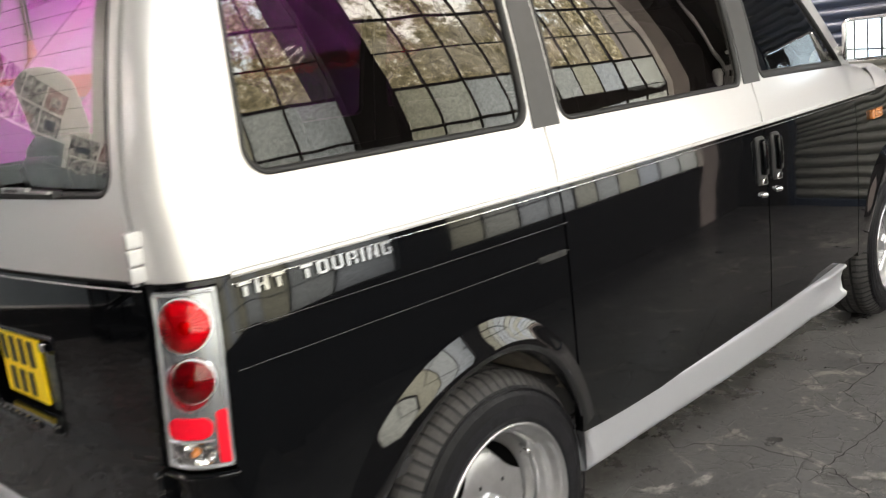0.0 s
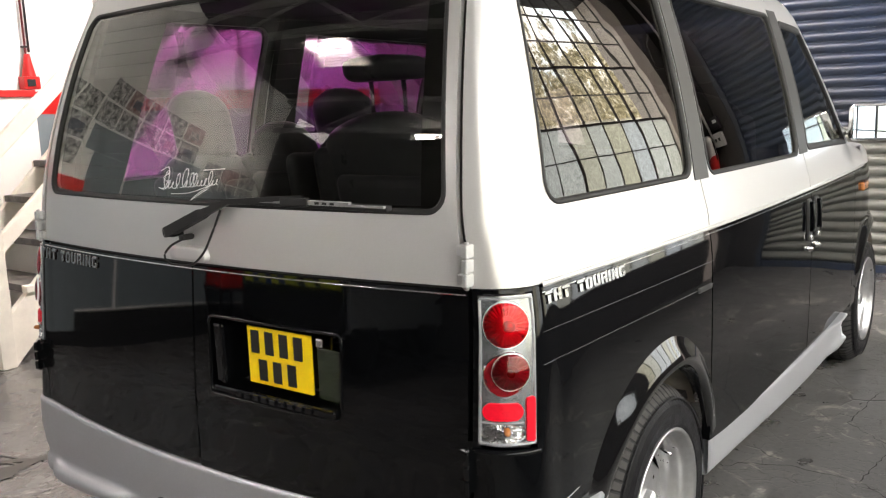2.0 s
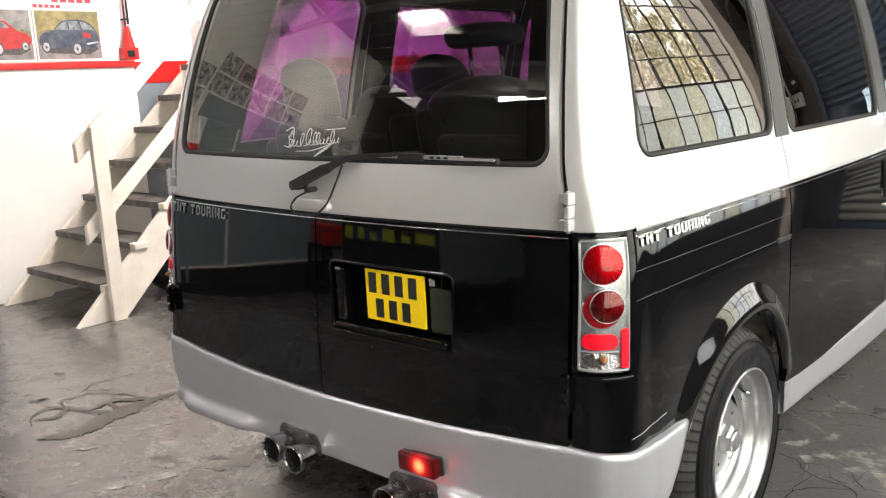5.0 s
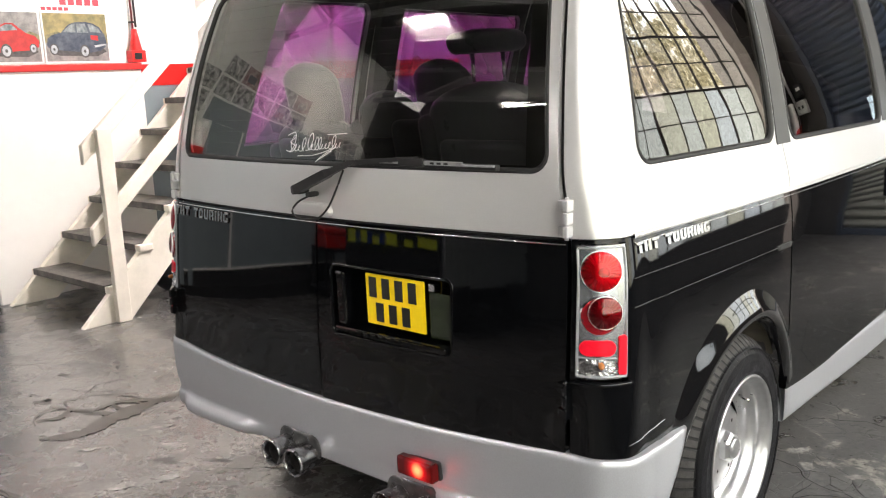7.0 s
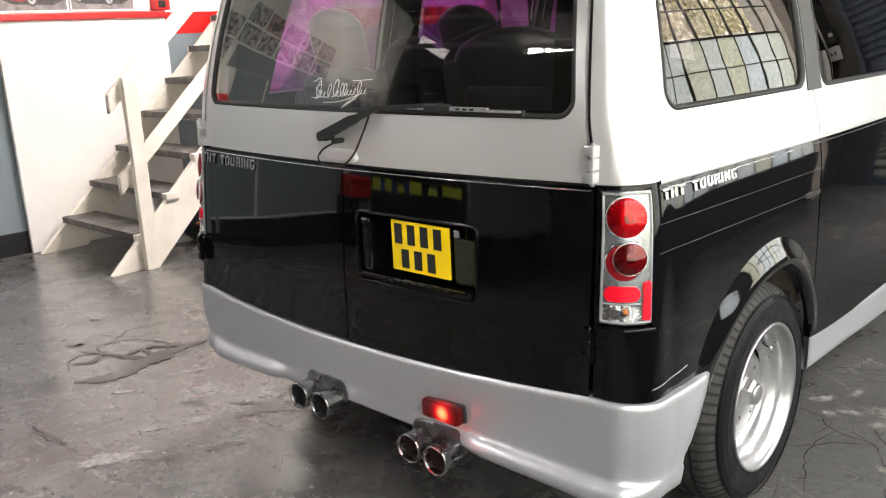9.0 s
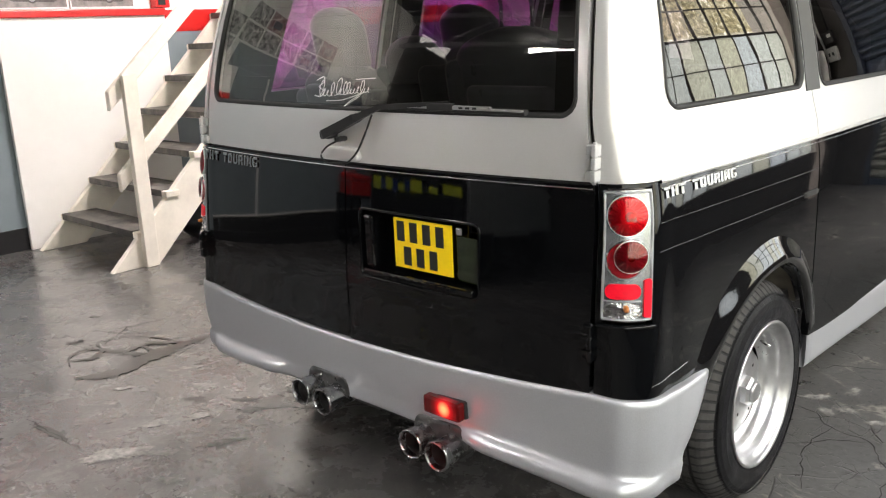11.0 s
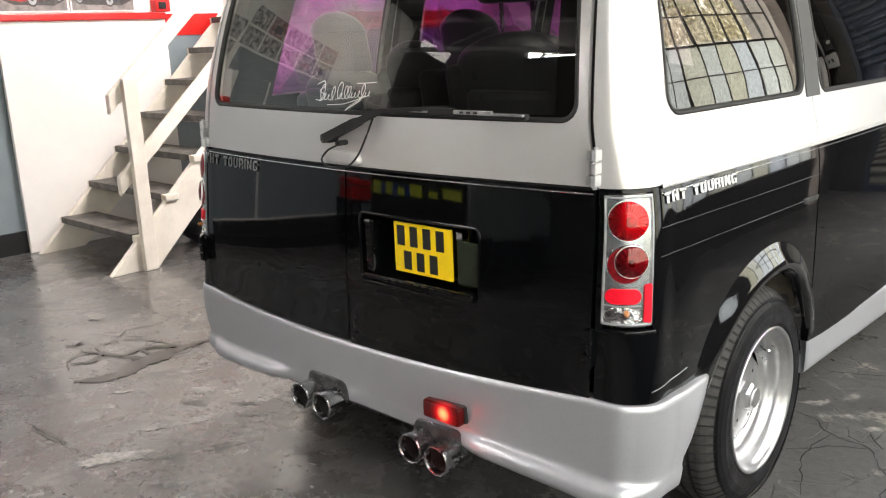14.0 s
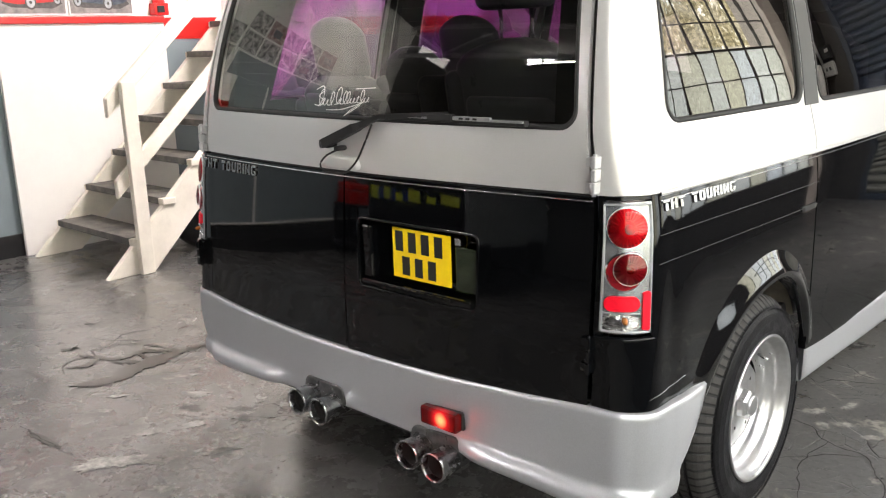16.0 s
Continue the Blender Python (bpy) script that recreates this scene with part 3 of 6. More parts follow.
for rx, ya, yb, k in LIGHTS:
    rl = tagged(new('roof_opening'), 'louvred lit roof opening, one mirrored in the rear glass, two added as fill', 'roof light', 'roof lights')
    bars = 7 if yb - ya > 1 else 9
    for q in range(bars):
        y = ya + (yb - ya) * (q + .5) / bars
        box('louvre', (rx - .525, y - .010, Z_C - .03), (rx + .525, y + .010, Z_C + .03), IRON, rl, 0)
    area("roof_opening_fill", (rx, (ya + yb) / 2, Z_C + .04), (rx - .05, (ya + yb) / 2, 0), 1.03, yb - ya - .04, ROOFLIGHT * k, (1, .940, .922))
# the roof, open at the roof light and at the two added fill lights
bm = bmesh.new()
edges = [Y_B - .3, -3.72, -2.93, 1.9, 3.3, 3.9, 5.3, Y_F + .3]
for q, (ya, yb) in enumerate(zip(edges, edges[1:])):
    rx = {1: -2.675, 3: -1.3, 5: -1.3}.get(q)
    if rx is None:
        box_bm(bm, (X_L - .25, ya, Z_C), (X_R + .3, yb, Z_C + .15), 0)
    else:
        box_bm(bm, (X_L - .25, ya, Z_C), (rx - .525, yb, Z_C + .15), 0)
        box_bm(bm, (rx + .525, ya, Z_C), (X_R + .3, yb, Z_C + .15), 0)
setting(from_bm("ceiling", bm, DARKROOF), "dark boarded workshop roof with a roof light and two added fill openings", "ceiling")
area("gable_window_daylight", (-2.23, Y_B - .10, 4.45), (-1.93, 0, 1.6), .70, .24, GABLE * .75, (1, .95, .925))
area("high_window_daylight", (X_L - .03, -5.91, 4.25), (0, -5.4, 2.4), 1.06, .30, GABLE * .02, (1, .95, .925))
# wall with the shutter opening
bm = bmesh.new()
SX0, SX1, SZ = -2.1, 2.40, 3.9
box_bm(bm, (X_L, Y_F, 0), (SX0, Y_F + .3, Z_C), 0)
box_bm(bm, (SX0, Y_F, SZ), (SX1, Y_F + .3, Z_C), 0)
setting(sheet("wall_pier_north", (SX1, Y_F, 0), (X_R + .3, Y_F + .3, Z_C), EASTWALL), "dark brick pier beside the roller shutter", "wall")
setting(from_bm("wall_north", bm, BRICK), "cream painted wall around the roller shutter", "wall")
# wall with the sash window
WZ0, WZ1 = .75, 3.75
WINDOWS = ((-3.0, 1.80, 15), (2.16, 5.15, 10))
bm = bmesh.new()
for ya, yb in ((Y_B - .3, -3.0), (1.80, 2.16), (5.44, Y_F)):
    box_bm(bm, (X_R, ya, 0), (X_R + .3, yb, Z_C), 0)
for ya, yb, n in WINDOWS:
    box_bm(bm, (X_R, ya, 0), (X_R + .3, yb, WZ0), 0)
    box_bm(bm, (X_R, ya, WZ1), (X_R + .3, yb, Z_C), 0)
setting(sheet("wall_pier_east", (X_R - .004, 5.15, 0), (X_R + .3, 5.44, Z_C), CREAM), "cream painted brick pier beside the sash window", "wall")
setting(from_bm("wall_east", bm, EASTWALL), "brick wall coloured dark to dim reflections, with two long steel sash windows", "wall")


def roller_shutter():
    top = tagged(new("roller_shutter"), "closed steel roller shutter, blue above bare grey curved slats", "shutter")
    pitch, n = .088, 44
    prof = []
    for k in range(9):
        a = math.pi * k / 8
        prof.append((-.027 * math.sin(a) ** .8, k / 8 * pitch * .86))
    prof += [(.004, pitch * .88), (.004, pitch)]
    vs, fs = [], []
    for x in (SX0 + .03, SX1 - .03):
        vs += [(x, Y_F + .06 + d, z) for d, z in prof]
    k = len(prof)
    fs = [(i, i + 1, k + i + 1, k + i) for i in range(k - 1)]
    first = part("slat", vs, fs, BLUE, top)
    bare = first.data.copy()
    bare.materials[0] = SLATGREY
    first.data = bare
    for i in range(1, n):
        o = first.copy()
        if i == 12:
            painted = bare.copy()
            painted.materials[0] = BLUE
        if i >= 12:
            o.data = painted
        scene.collection.objects.link(o)
        o.location.z = i * pitch + .06
    first.location.z = .06
    box("bottom_rail", (SX0 + .03, Y_F + .03, 0.001), (SX1 - .03, Y_F + .075, .06), BLUE, top)
    for x in (SX0, SX1 - .06):
        box("guide_channel", (x, Y_F + .005, 0), (x + .06, Y_F + .10, SZ), BLUE, top, .003)
    return top


roller_shutter()


def sash_window(name, y0, y1, cols):
    top = setting(new(name), "long steel sash window of small panes, frosted below", "window")
    rows = 9
    w, h = (y1 - y0) / cols, (WZ1 - WZ0) / rows
    for i in range(cols + 1):
        t = .013 if i % 4 == 0 else .0055
        box("glazing_bar", (X_R + .05, y0 + i * w - t, WZ0), (X_R + .072, y0 + i * w + t, WZ1), IRON, top, .002)
    for j in range(rows + 1):
        t = .013 if j in (0, 4, 6, rows) else .0055
        box("glazing_bar", (X_R + .052, y0, WZ0 + j * h - t), (X_R + .070, y1, WZ0 + j * h + t), IRON, top, .002)
    zm = WZ0 + 4 * h
    for i in range(cols):
        a, b = y0 + i * w, y0 + (i + 1) * w
        for q, (z0, z1) in enumerate(((WZ0, zm), (zm, WZ1))):
            # each sheet sits a little out of true in its putty
            d = [random.uniform(-.0016, .0016) for _ in range(4)]
            g = part("pane" if q else "frosted_pane", [(X_R + .06 + d[0], a, z0), (X_R + .06 + d[1], b, z0), (X_R + .06 + d[2], b, z1), (X_R + .06 + d[3], a, z1)], [(0, 1, 2, 3)], WINDOWPANE if q else FROSTED, top, "" if q else "wired frosted glass")
            g.visible_shadow = False
    return top


def frosted():
    m = bpy.data.materials.new("frosted glass")
    m.use_nodes = True
    nt = m.node_tree
    nt.nodes.remove(nt.nodes["Principled BSDF"])
    N, L = nt.nodes.new, nt.links.new
    tl, gl, mx, n, bp = N("ShaderNodeBsdfTranslucent"), N("ShaderNodeBsdfGlossy"), N("ShaderNodeMixShader"), N("ShaderNodeTexNoise"), N("ShaderNodeBump")
    tl.inputs[0].default_value = (.43, .42, .37, 1)
    gl.inputs["Roughness"].default_value = .15
    n.inputs["Scale"].default_value, n.inputs["Detail"].default_value, n.inputs["Roughness"].default_value = 62, 3, .7
    bp.inputs["Strength"].default_value = .6
    mx.inputs[0].default_value = .08
    co = N("ShaderNodeTexCoord")
    mp = N("ShaderNodeMapping")
    mp.inputs["Scale"].default_value = (1, 1, .75)
    L(co.outputs["Object"], mp.inputs[0])
    L(mp.outputs[0], n.inputs[0])
    cr = N("ShaderNodeMapRange")
    cr.inputs["From Min"].default_value, cr.inputs["From Max"].default_value = .35, .65
    cr.inputs["To Min"].default_value, cr.inputs["To Max"].default_value = .36, .70
    L(n.outputs["Fac"], cr.inputs[0])
    tg = N("ShaderNodeMix")
    tg.data_type, tg.blend_type = "RGBA", "MULTIPLY"
    tg.inputs["Factor"].default_value = 1.0
    # old panes differ: some bluish, some greenish and dirty
    oi, ra = N("ShaderNodeObjectInfo"), N("ShaderNodeValToRGB")
    ra.color_ramp.elements[0].color = (.86, .82, .58, 1)
    ra.color_ramp.elements[1].color = (.90, .98, 1.06, 1)
    mid = ra.color_ramp.elements.new(.55)
    mid.color = (.96, 1.0, .92, 1)
    L(oi.outputs["Random"], ra.inputs[0])
    L(ra.outputs[0], tg.inputs["B"])
    L(cr.outputs[0], tg.inputs["A"])
    L(tg.outputs["Result"], tl.inputs[0])
    L(n.outputs["Fac"], bp.inputs["Height"])
    L(bp.outputs[0], gl.inputs["Normal"])
    L(tl.outputs[0], mx.inputs[1])
    L(gl.outputs[0], mx.inputs[2])
    L(mx.outputs[0], nt.nodes["Material Output"].inputs[0])
    return m


FROSTED = frosted()
random.seed(21)
for k, (ya, yb, n) in enumerate(WINDOWS):
    sash_window("window_%d" % (k + 1), ya, yb, n)


def outdoors():
    """Autumn trees and sky beyond the window, on a sheet that glows in place of daylight."""
    m = bpy.data.materials.new("daylit trees")
    m.use_nodes = True
    nt = m.node_tree
    nt.nodes.remove(nt.nodes["Principled BSDF"])
    N, L = nt.nodes.new, nt.links.new
    co, sep = N("ShaderNodeTexCoord"), N("ShaderNodeSeparateXYZ")
    L(co.outputs["Object"], sep.inputs[0])

    def cloud(scale, detail, rough, shift=0.0, warp=0.0):
        n = N("ShaderNodeTexNoise")
        n.inputs["Scale"].default_value, n.inputs["Detail"].default_value = scale, detail
        n.inputs["Roughness"].default_value, n.inputs["Distortion"].default_value = rough, warp
        mp = N("ShaderNodeMapping")
        mp.inputs["Location"].default_value = (shift, shift, shift)
        L(co.outputs["Object"], mp.inputs[0])
        L(mp.outputs[0], n.inputs["Vector"])
        return n.outputs["Fac"]

    def span(v, a, b, lo=0.0, hi=1.0):
        r = N("ShaderNodeMapRange")
        for k, q in (("From Min", a), ("From Max", b), ("To Min", lo), ("To Max", hi)):
            r.inputs[k].default_value = q
        L(v, r.inputs["Value"])
        return r.outputs[0]

    def blend(fac, a, b):
        x = N("ShaderNodeMix")
        x.data_type = "RGBA"
        L(fac, x.inputs["Factor"])
        for k, v in (("A", a), ("B", b)):
            if isinstance(v, tuple):
                x.inputs[k].default_value = (*v, 1)
            else:
                L(v, x.inputs[k])
        return x.outputs["Result"]

    def total(a, b):
        x = N("ShaderNodeMath")
        L(a, x.inputs[0])
        L(b, x.inputs[1])
        return x.outputs[0]

    heavens = blend(span(cloud(.45, 3, .5, 7), .42, .58), (1.04, .99, .93), (.80, .90, 1.0))
    leaf = N("ShaderNodeValToRGB")
    e = leaf.color_ramp.elements
    e[0].position, e[0].color = .30, (.03, .028, .02, 1)
    e[1].position, e[1].color = .67, (.92, .90, .84, 1)
    for q, c in ((.40, (.085, .075, .045, 1)), (.48, (.17, .145, .085, 1)), (.56, (.33, .28, .18, 1))):
        e.new(q).color = c
    L(cloud(8.5, 10, .76, 3), leaf.inputs[0])
    olive = blend(span(cloud(.9, 4, .6, 11), .50, .72), leaf.outputs[0], (.30, .27, .22))
    low = span(sep.outputs["Z"], 2.6, 7.0, .20, -.13)
    mask = span(total(cloud(1.5, 13, .78, 1), low), .47, .53)
    view = blend(mask, heavens, olive)
    # dark limbs among the leaves
    v = N("ShaderNodeTexVoronoi")
    v.feature = "DISTANCE_TO_EDGE"
    v.inputs["Scale"].default_value = 1.9
    wp = N("ShaderNodeTexNoise")
    wp.inputs["Scale"].default_value = 1.6
    L(co.outputs["Object"], wp.inputs["Vector"])
    ad = N("ShaderNodeVectorMath")
    ad.operation = "MULTIPLY_ADD"
    L(wp.outputs["Color"], ad.inputs[0])
    ad.inputs[1].default_value = (.7, .9, .5)
    L(co.outputs["Object"], ad.inputs[2])
    L(ad.outputs[0], v.inputs["Vector"])
    view = blend(span(v.outputs["Distance"], .003, .010, .8, 0.0), view, (.07, .06, .05))
    # added pale glow low on the sheet, to light the frosted panes from behind
    pale = blend(span(sep.outputs["Z"], 3.2, 2.95), view, (.69, .70, .71))
    em = N("ShaderNodeEmission")
    em.inputs[1].default_value = OUTDOOR
    L(pale, em.inputs[0])
    L(em.outputs[0], nt.nodes["Material Output"].inputs[0])
    x = X_R + 3.0
    return setting(part("backdrop", [(x, -14, -1), (x, 16, -1), (x, 16, 11), (x, -14, 11)], [(0, 1, 2, 3)], m, smooth=False), "bright autumn trees and sky outside the window", "backdrop")


outdoors()

# wall dressing on the west wall
setting(box("dado", (X_L, -1.38, .16), (X_L + .012, Y_F, 1.475), GREYPAINT, bevel=0), "blue-grey painted lower wall", "wall paint")
setting(box("dado_band", (X_L, -1.38, 1.475), (X_L + .016, Y_F, 1.64), REDPAINT, bevel=0), "red painted band on the wall", "wall paint")
setting(box("baseboard", (X_L, Y_B, 0), (X_L + .025, Y_F, .16), SKIRT, bevel=.003), "black painted skirting", "skirting")
panel = tagged(new("wall_panel"), "white painted boarding with a red capping rail", "wall panel")
box("board", (X_L + .03, .735, 0), (X_L + .065, 2.0, 1.60), BOARD, panel, .004)
box("capping_rail", (X_L + .02, .60, 1.60), (X_L + .085, 2.0, 1.65), REDPAINT, panel, .006)


def staircase():
    top = tagged(new("staircase"), "steep cream painted timber open staircase with worn grey treads", "staircase")
    x0, x1, n = X_L + .12, -3.22, 15
    rise, run, y0 = .228, .236, .955
    slope = rise / run
    for x, name in ((x0, "stringer"), (x1 - .05, "stringer")):
        yb = y0 - .20
        L = n * run
        w = .33
        vs = []
        for xx in (x, x + .05):
            vs += [(xx, yb, 0), (xx, yb + w, 0), (xx, yb + w + L, L * slope), (xx, yb + L, L * slope)]
        bm = bmesh.new()
        v = [bm.verts.new(p) for p in vs]
        for q in ((0, 1, 2, 3), (7, 6, 5, 4), (0, 4, 5, 1), (1, 5, 6, 2), (2, 6, 7, 3), (3, 7, 4, 0)):
            bm.faces.new([v[i] for i in q])
        bmesh.ops.bevel(bm, geom=bm.edges[:], offset=.004, segments=1, affect="EDGES")
        from_bm(name, bm, STAIRPAINT, top)
    for i in range(n):
        y, z = y0 + i * run, .235 + i * rise
        t = box("tread", (x0, y - .01, z - .045), (x1 - .045, y + .25, z - .004), STAIRPAINT, top, .004)
        box("tread_end", (x1 - .046, y - .012, z - .046), (x1 + .012, y + .085, z - .003), STAIRPAINT, t, .005)
        box("tread_pad", (x0 + .03, y - .014, z - .043), (x1 - .05, y + .235, z + .002), TREADWOOD, t, .002)
    # newel and rails
    box("newel_post", (x1, .968, 0), (x1 + .045, 1.06, 1.22), STAIRPAINT, top, .005)
    for z0, ya, yb2, hh in ((1.005, .885, 4.4, .12), (.50, .89, 4.4, .115)):
        vs = []
        for xx in (x1 - .045, x1 - .002) if z0 < .9 else (x1 - .045, x1 - .002):
            vs += [(xx, ya, z0), (xx, ya, z0 + hh), (xx, yb2, z0 + hh + (yb2 - ya) * slope * .93), (xx, yb2, z0 + (yb2 - ya) * slope * .93)]
        bm = bmesh.new()
        v = [bm.verts.new(p) for p in vs]
        for q in ((0, 1, 2, 3), (7, 6, 5, 4), (0, 4, 5, 1), (1, 5, 6, 2), (2, 6, 7, 3), (3, 7, 4, 0)):
            bm.faces.new([v[i] for i in q])
        bmesh.ops.bevel(bm, geom=bm.edges[:], offset=.005, segments=1, affect="EDGES")
        from_bm("handrail" if z0 > .9 else "mid_rail", bm, STAIRPAINT, top)
    box("post", (x1, 2.95, 1.6), (x1 + .045, 3.07, 3.25), STAIRPAINT, top, .005)
    return top


staircase()


OXIDE = material("dull red conduit paint", (0.20, 0.03, 0.03), 0.5, vary=0.2, scale=20)
ESTATE = [(.02, .34), (.04, .47), (.12, .55), (.26, .60), (.33, .70), (.40, .78), (.50, .82), (.66, .83), (.78, .80), (.88, .72), (.95, .56), (.975, .42), (.95, .30), (.86, .22), (.70, .18), (.12, .24), (.04, .28)]
COUPE = [(.01, .40), (.05, .52), (.18, .57), (.34, .60), (.42, .72), (.50, .78), (.62, .78), (.72, .66), (.80, .58), (.93, .52), (.985, .42), (.97, .30), (.88, .24), (.30, .18), (.10, .22), (.02, .30)]


def poster(y0, y1, z0, z1, sky, ground, car, split=.45, shape=ESTATE, flip=False):
    """A printed photograph of a parked car, drawn in plain shapes."""
    top = tagged(new("poster"), "printed photograph of a parked car pinned to the wall", "poster", "posters above the red rail")
    x = X_L + .018
    w, h = y1 - y0, z1 - z0
    lay = [0]

    def shapes(name, pts, mat):
        lay[0] += 1
        vs = [(x + .0012 + .0006 * lay[0], y0 + ((1 - a) if flip else a) * w, z0 + b * h) for a, b in pts]
        return part(name, vs, [tuple(range(len(vs)))], mat, top, smooth=False)

    def ring(a, b, r, name, mat):
        shapes(name, [(a + r * math.cos(t * .393), b + r * 1.25 * w / h * math.sin(t * .393)) for t in range(16)], mat)
    box("paper", (X_L, y0 - .01, z0 - .01), (x, y1 + .01, z1 + .01), PAPER, top, 0)
    zs = z0 + h * split
    box("sky", (x, y0, zs), (x + .001, y1, z1), sky, top, 0)
    box("ground", (x, y0, z0), (x + .0012, y1, zs), ground, top, 0)
    shapes("treeline", [(0, split - .04), (1, split - .04), (1, split + .14), (.86, split + .22), (.7, split + .12), (.55, split + .17), (.4, split + .10), (.2, split + .2), (0, split + .12)], HEDGE)
    shapes("car_shadow", [(.06, .20), (.20, .12), (.80, .10), (.96, .20), (.9, .30), (.1, .30)], CARSHADE)
    shapes("car_shape", shape, car)
    if shape is ESTATE:
        shapes("car_window", [(.29, .61), (.35, .70), (.42, .765), (.49, .785), (.49, .60)], CARGLASS)
        shapes("car_window", [(.51, .60), (.51, .79), (.65, .795), (.69, .60)], CARGLASS)
        shapes("car_window", [(.72, .62), (.69, .785), (.77, .77), (.86, .70), (.90, .60)], CARGLASS)
        shapes("car_lamp", [(.72, .46), (.72, .55), (.84, .54), (.84, .43)], CARRED)
        shapes("car_trim", [(.76, .33), (.94, .37), (.96, .34), (.78, .29)], CARSILVER)
    else:
        shapes("car_window", [(.38, .61), (.45, .71), (.52, .75), (.60, .75), (.68, .64)], CARGLASS)
        shapes("car_trim", [(.03, .38), (.30, .36), (.30, .33), (.03, .34)], CARDARK)
    for a, b, r in ((.12, .25, .07), (.60, .21, .08)) if shape is ESTATE else ((.48, .22, .085), (.88, .27, .06)):
        ring(a, b, r, "car_wheel", CARSHADE)
        ring(a, b, r * .74, "car_wheel", CARSILVER)
        ring(a, b, r * .25, "car_wheel", CARSHADE)
    return top


HEDGE = material("printed hedge", (0.10, 0.10, 0.05), 0.4, scale=30, color2=(0.30, 0.25, 0.13))
CARSHADE = material("printed shade", (0.05, 0.048, 0.046), 0.4, scale=30, color2=(0.10, 0.095, 0.09))
CARGLASS = material("printed car window", (0.09, 0.11, 0.12), 0.4, scale=25, color2=(0.30, 0.33, 0.34))
poster(1.30, 1.775, 1.67, 2.01, FIELD, TARMAC, CARDARK, .42)
poster(1.30, 1.775, 2.14, 2.42, SKYPRINT, TARMAC, CARSILVER, .4, COUPE)
poster(1.30, 1.775, 2.46, 2.80, FIELD, FIELD, CARDARK, .35, COUPE)
poster(.80, 1.265, 1.67, 2.01, TARMAC, TARMAC, CARRED, .4, COUPE)
poster(.80, 1.265, 2.14, 2.42, SKYPRINT, FIELD, CARRED, .4)
sign = tagged(new("sign_strip"), "white printed strip with red bars between the posters", "sign")
box("paper", (X_L, .79, 2.02), (X_L + .016, 1.785, 2.13), PAPER, sign, 0)
for i in range(5):
    box("mark", (X_L + .016, 1.44 + i * .062, 2.068), (X_L + .018, 1.488 + i * .062, 2.118), PRINTRED, sign, 0)
for i in range(5):
    box("mark", (X_L + .016, 1.30 + i * .042, 2.028), (X_L + .018, 1.332 + i * .042, 2.052), PRINTRED, sign, 0)

switch = tagged(new("switch_box"), "red switch box on a wall conduit above the red rail", "switch box")
box("case", (X_L + .002, 1.925, 1.655), (X_L + .085, 2.045, 1.745), REDPAINT, switch, .006)
box("cover", (X_L + .085, 1.945, 1.675), (X_L + .095, 2.005, 1.725), SKIRT, switch, .003)
lathe("cable_gland", [(.05, 0), (.03, .10), (.02, .16), (.0, .16)], REDPAINT, switch, 14, pose(X_L + .045, 1.985, 1.745, 0, 0, 0))
tube("conduit", [(X_L + .03, 1.985, 1.90), (X_L + .03, 1.985, 4.55)], .008, OXIDE, switch)
for z in (1.95, 2.35, 2.75, 3.15):
    box("bracket", (X_L, 1.968, z), (X_L + .042, 2.002, z + .014), SKIRT, switch, .002)
tube("conduit", [(X_L + .03, 2.012, 1.92), (X_L + .03, 2.012, 4.55)], .009, GREYTRIM, switch)
setting(box("wall_pier", (X_L, 2.58, 1.642), (X_L + .14, 4.9, Z_C), PLASTER, bevel=.004), "shallow white plaster pier", "wall")

# photographs along the far part of the west wall
random.seed(11)
for y0, n, z0, rows in ((-3.27, 5, 2.42, 2), (-1.11, 2, 1.79, 3), (-4.78, 3, 1.93, 2)):
    for j in range(rows):
        for i in range(n):
            y, z = y0 + i * .43, z0 + j * .33
            ph = tagged(box("photograph", (X_L, y, z), (X_L + .012, y + .41, z + .31), PAPER, bevel=.001), "glossy photograph print with a white border on the wall", "photograph", "photographs on the wall")
            box("print", (X_L + .012, y + .008, z + .008), (X_L + .0135, y + .402, z + .302), random.choice((PHOTO_A, PHOTO_B, PHOTO_C, PHOTO_A)), ph, 0)
            box("print_subject", (X_L + .0135, y + .07 + random.random() * .06, z + .07), (X_L + .015, y + .30, z + .15 + random.random() * .06), random.choice((PHOTO_A, PHOTO_B, PHOTO_C, CARDARK, PHOTO_A)), ph, 0)
door = tagged(new("store_door"), "tall blue-grey painted door with a white edge strip", "door")
box("leaf", (X_L, -4.9, .335), (X_L + .014, -1.38, 2.05), GREYPAINT, door, 0)
box("top_panel", (X_L, -3.42, 2.055), (X_L + .014, -1.20, 2.39), GREYPAINT, door, 0)
box("kick_panel", (X_L, -4.9, .16), (X_L + .014, -1.38, .320), SKIRT, door, 0)
box("kick_strip", (X_L, -4.9, .320), (X_L + .022, -1.38, .335), BOARD, door, 0)
box("edge_strip", (X_L + .014, -2.062, .335), (X_L + .026, -2.024, 2.05), BOARD, door, 0)


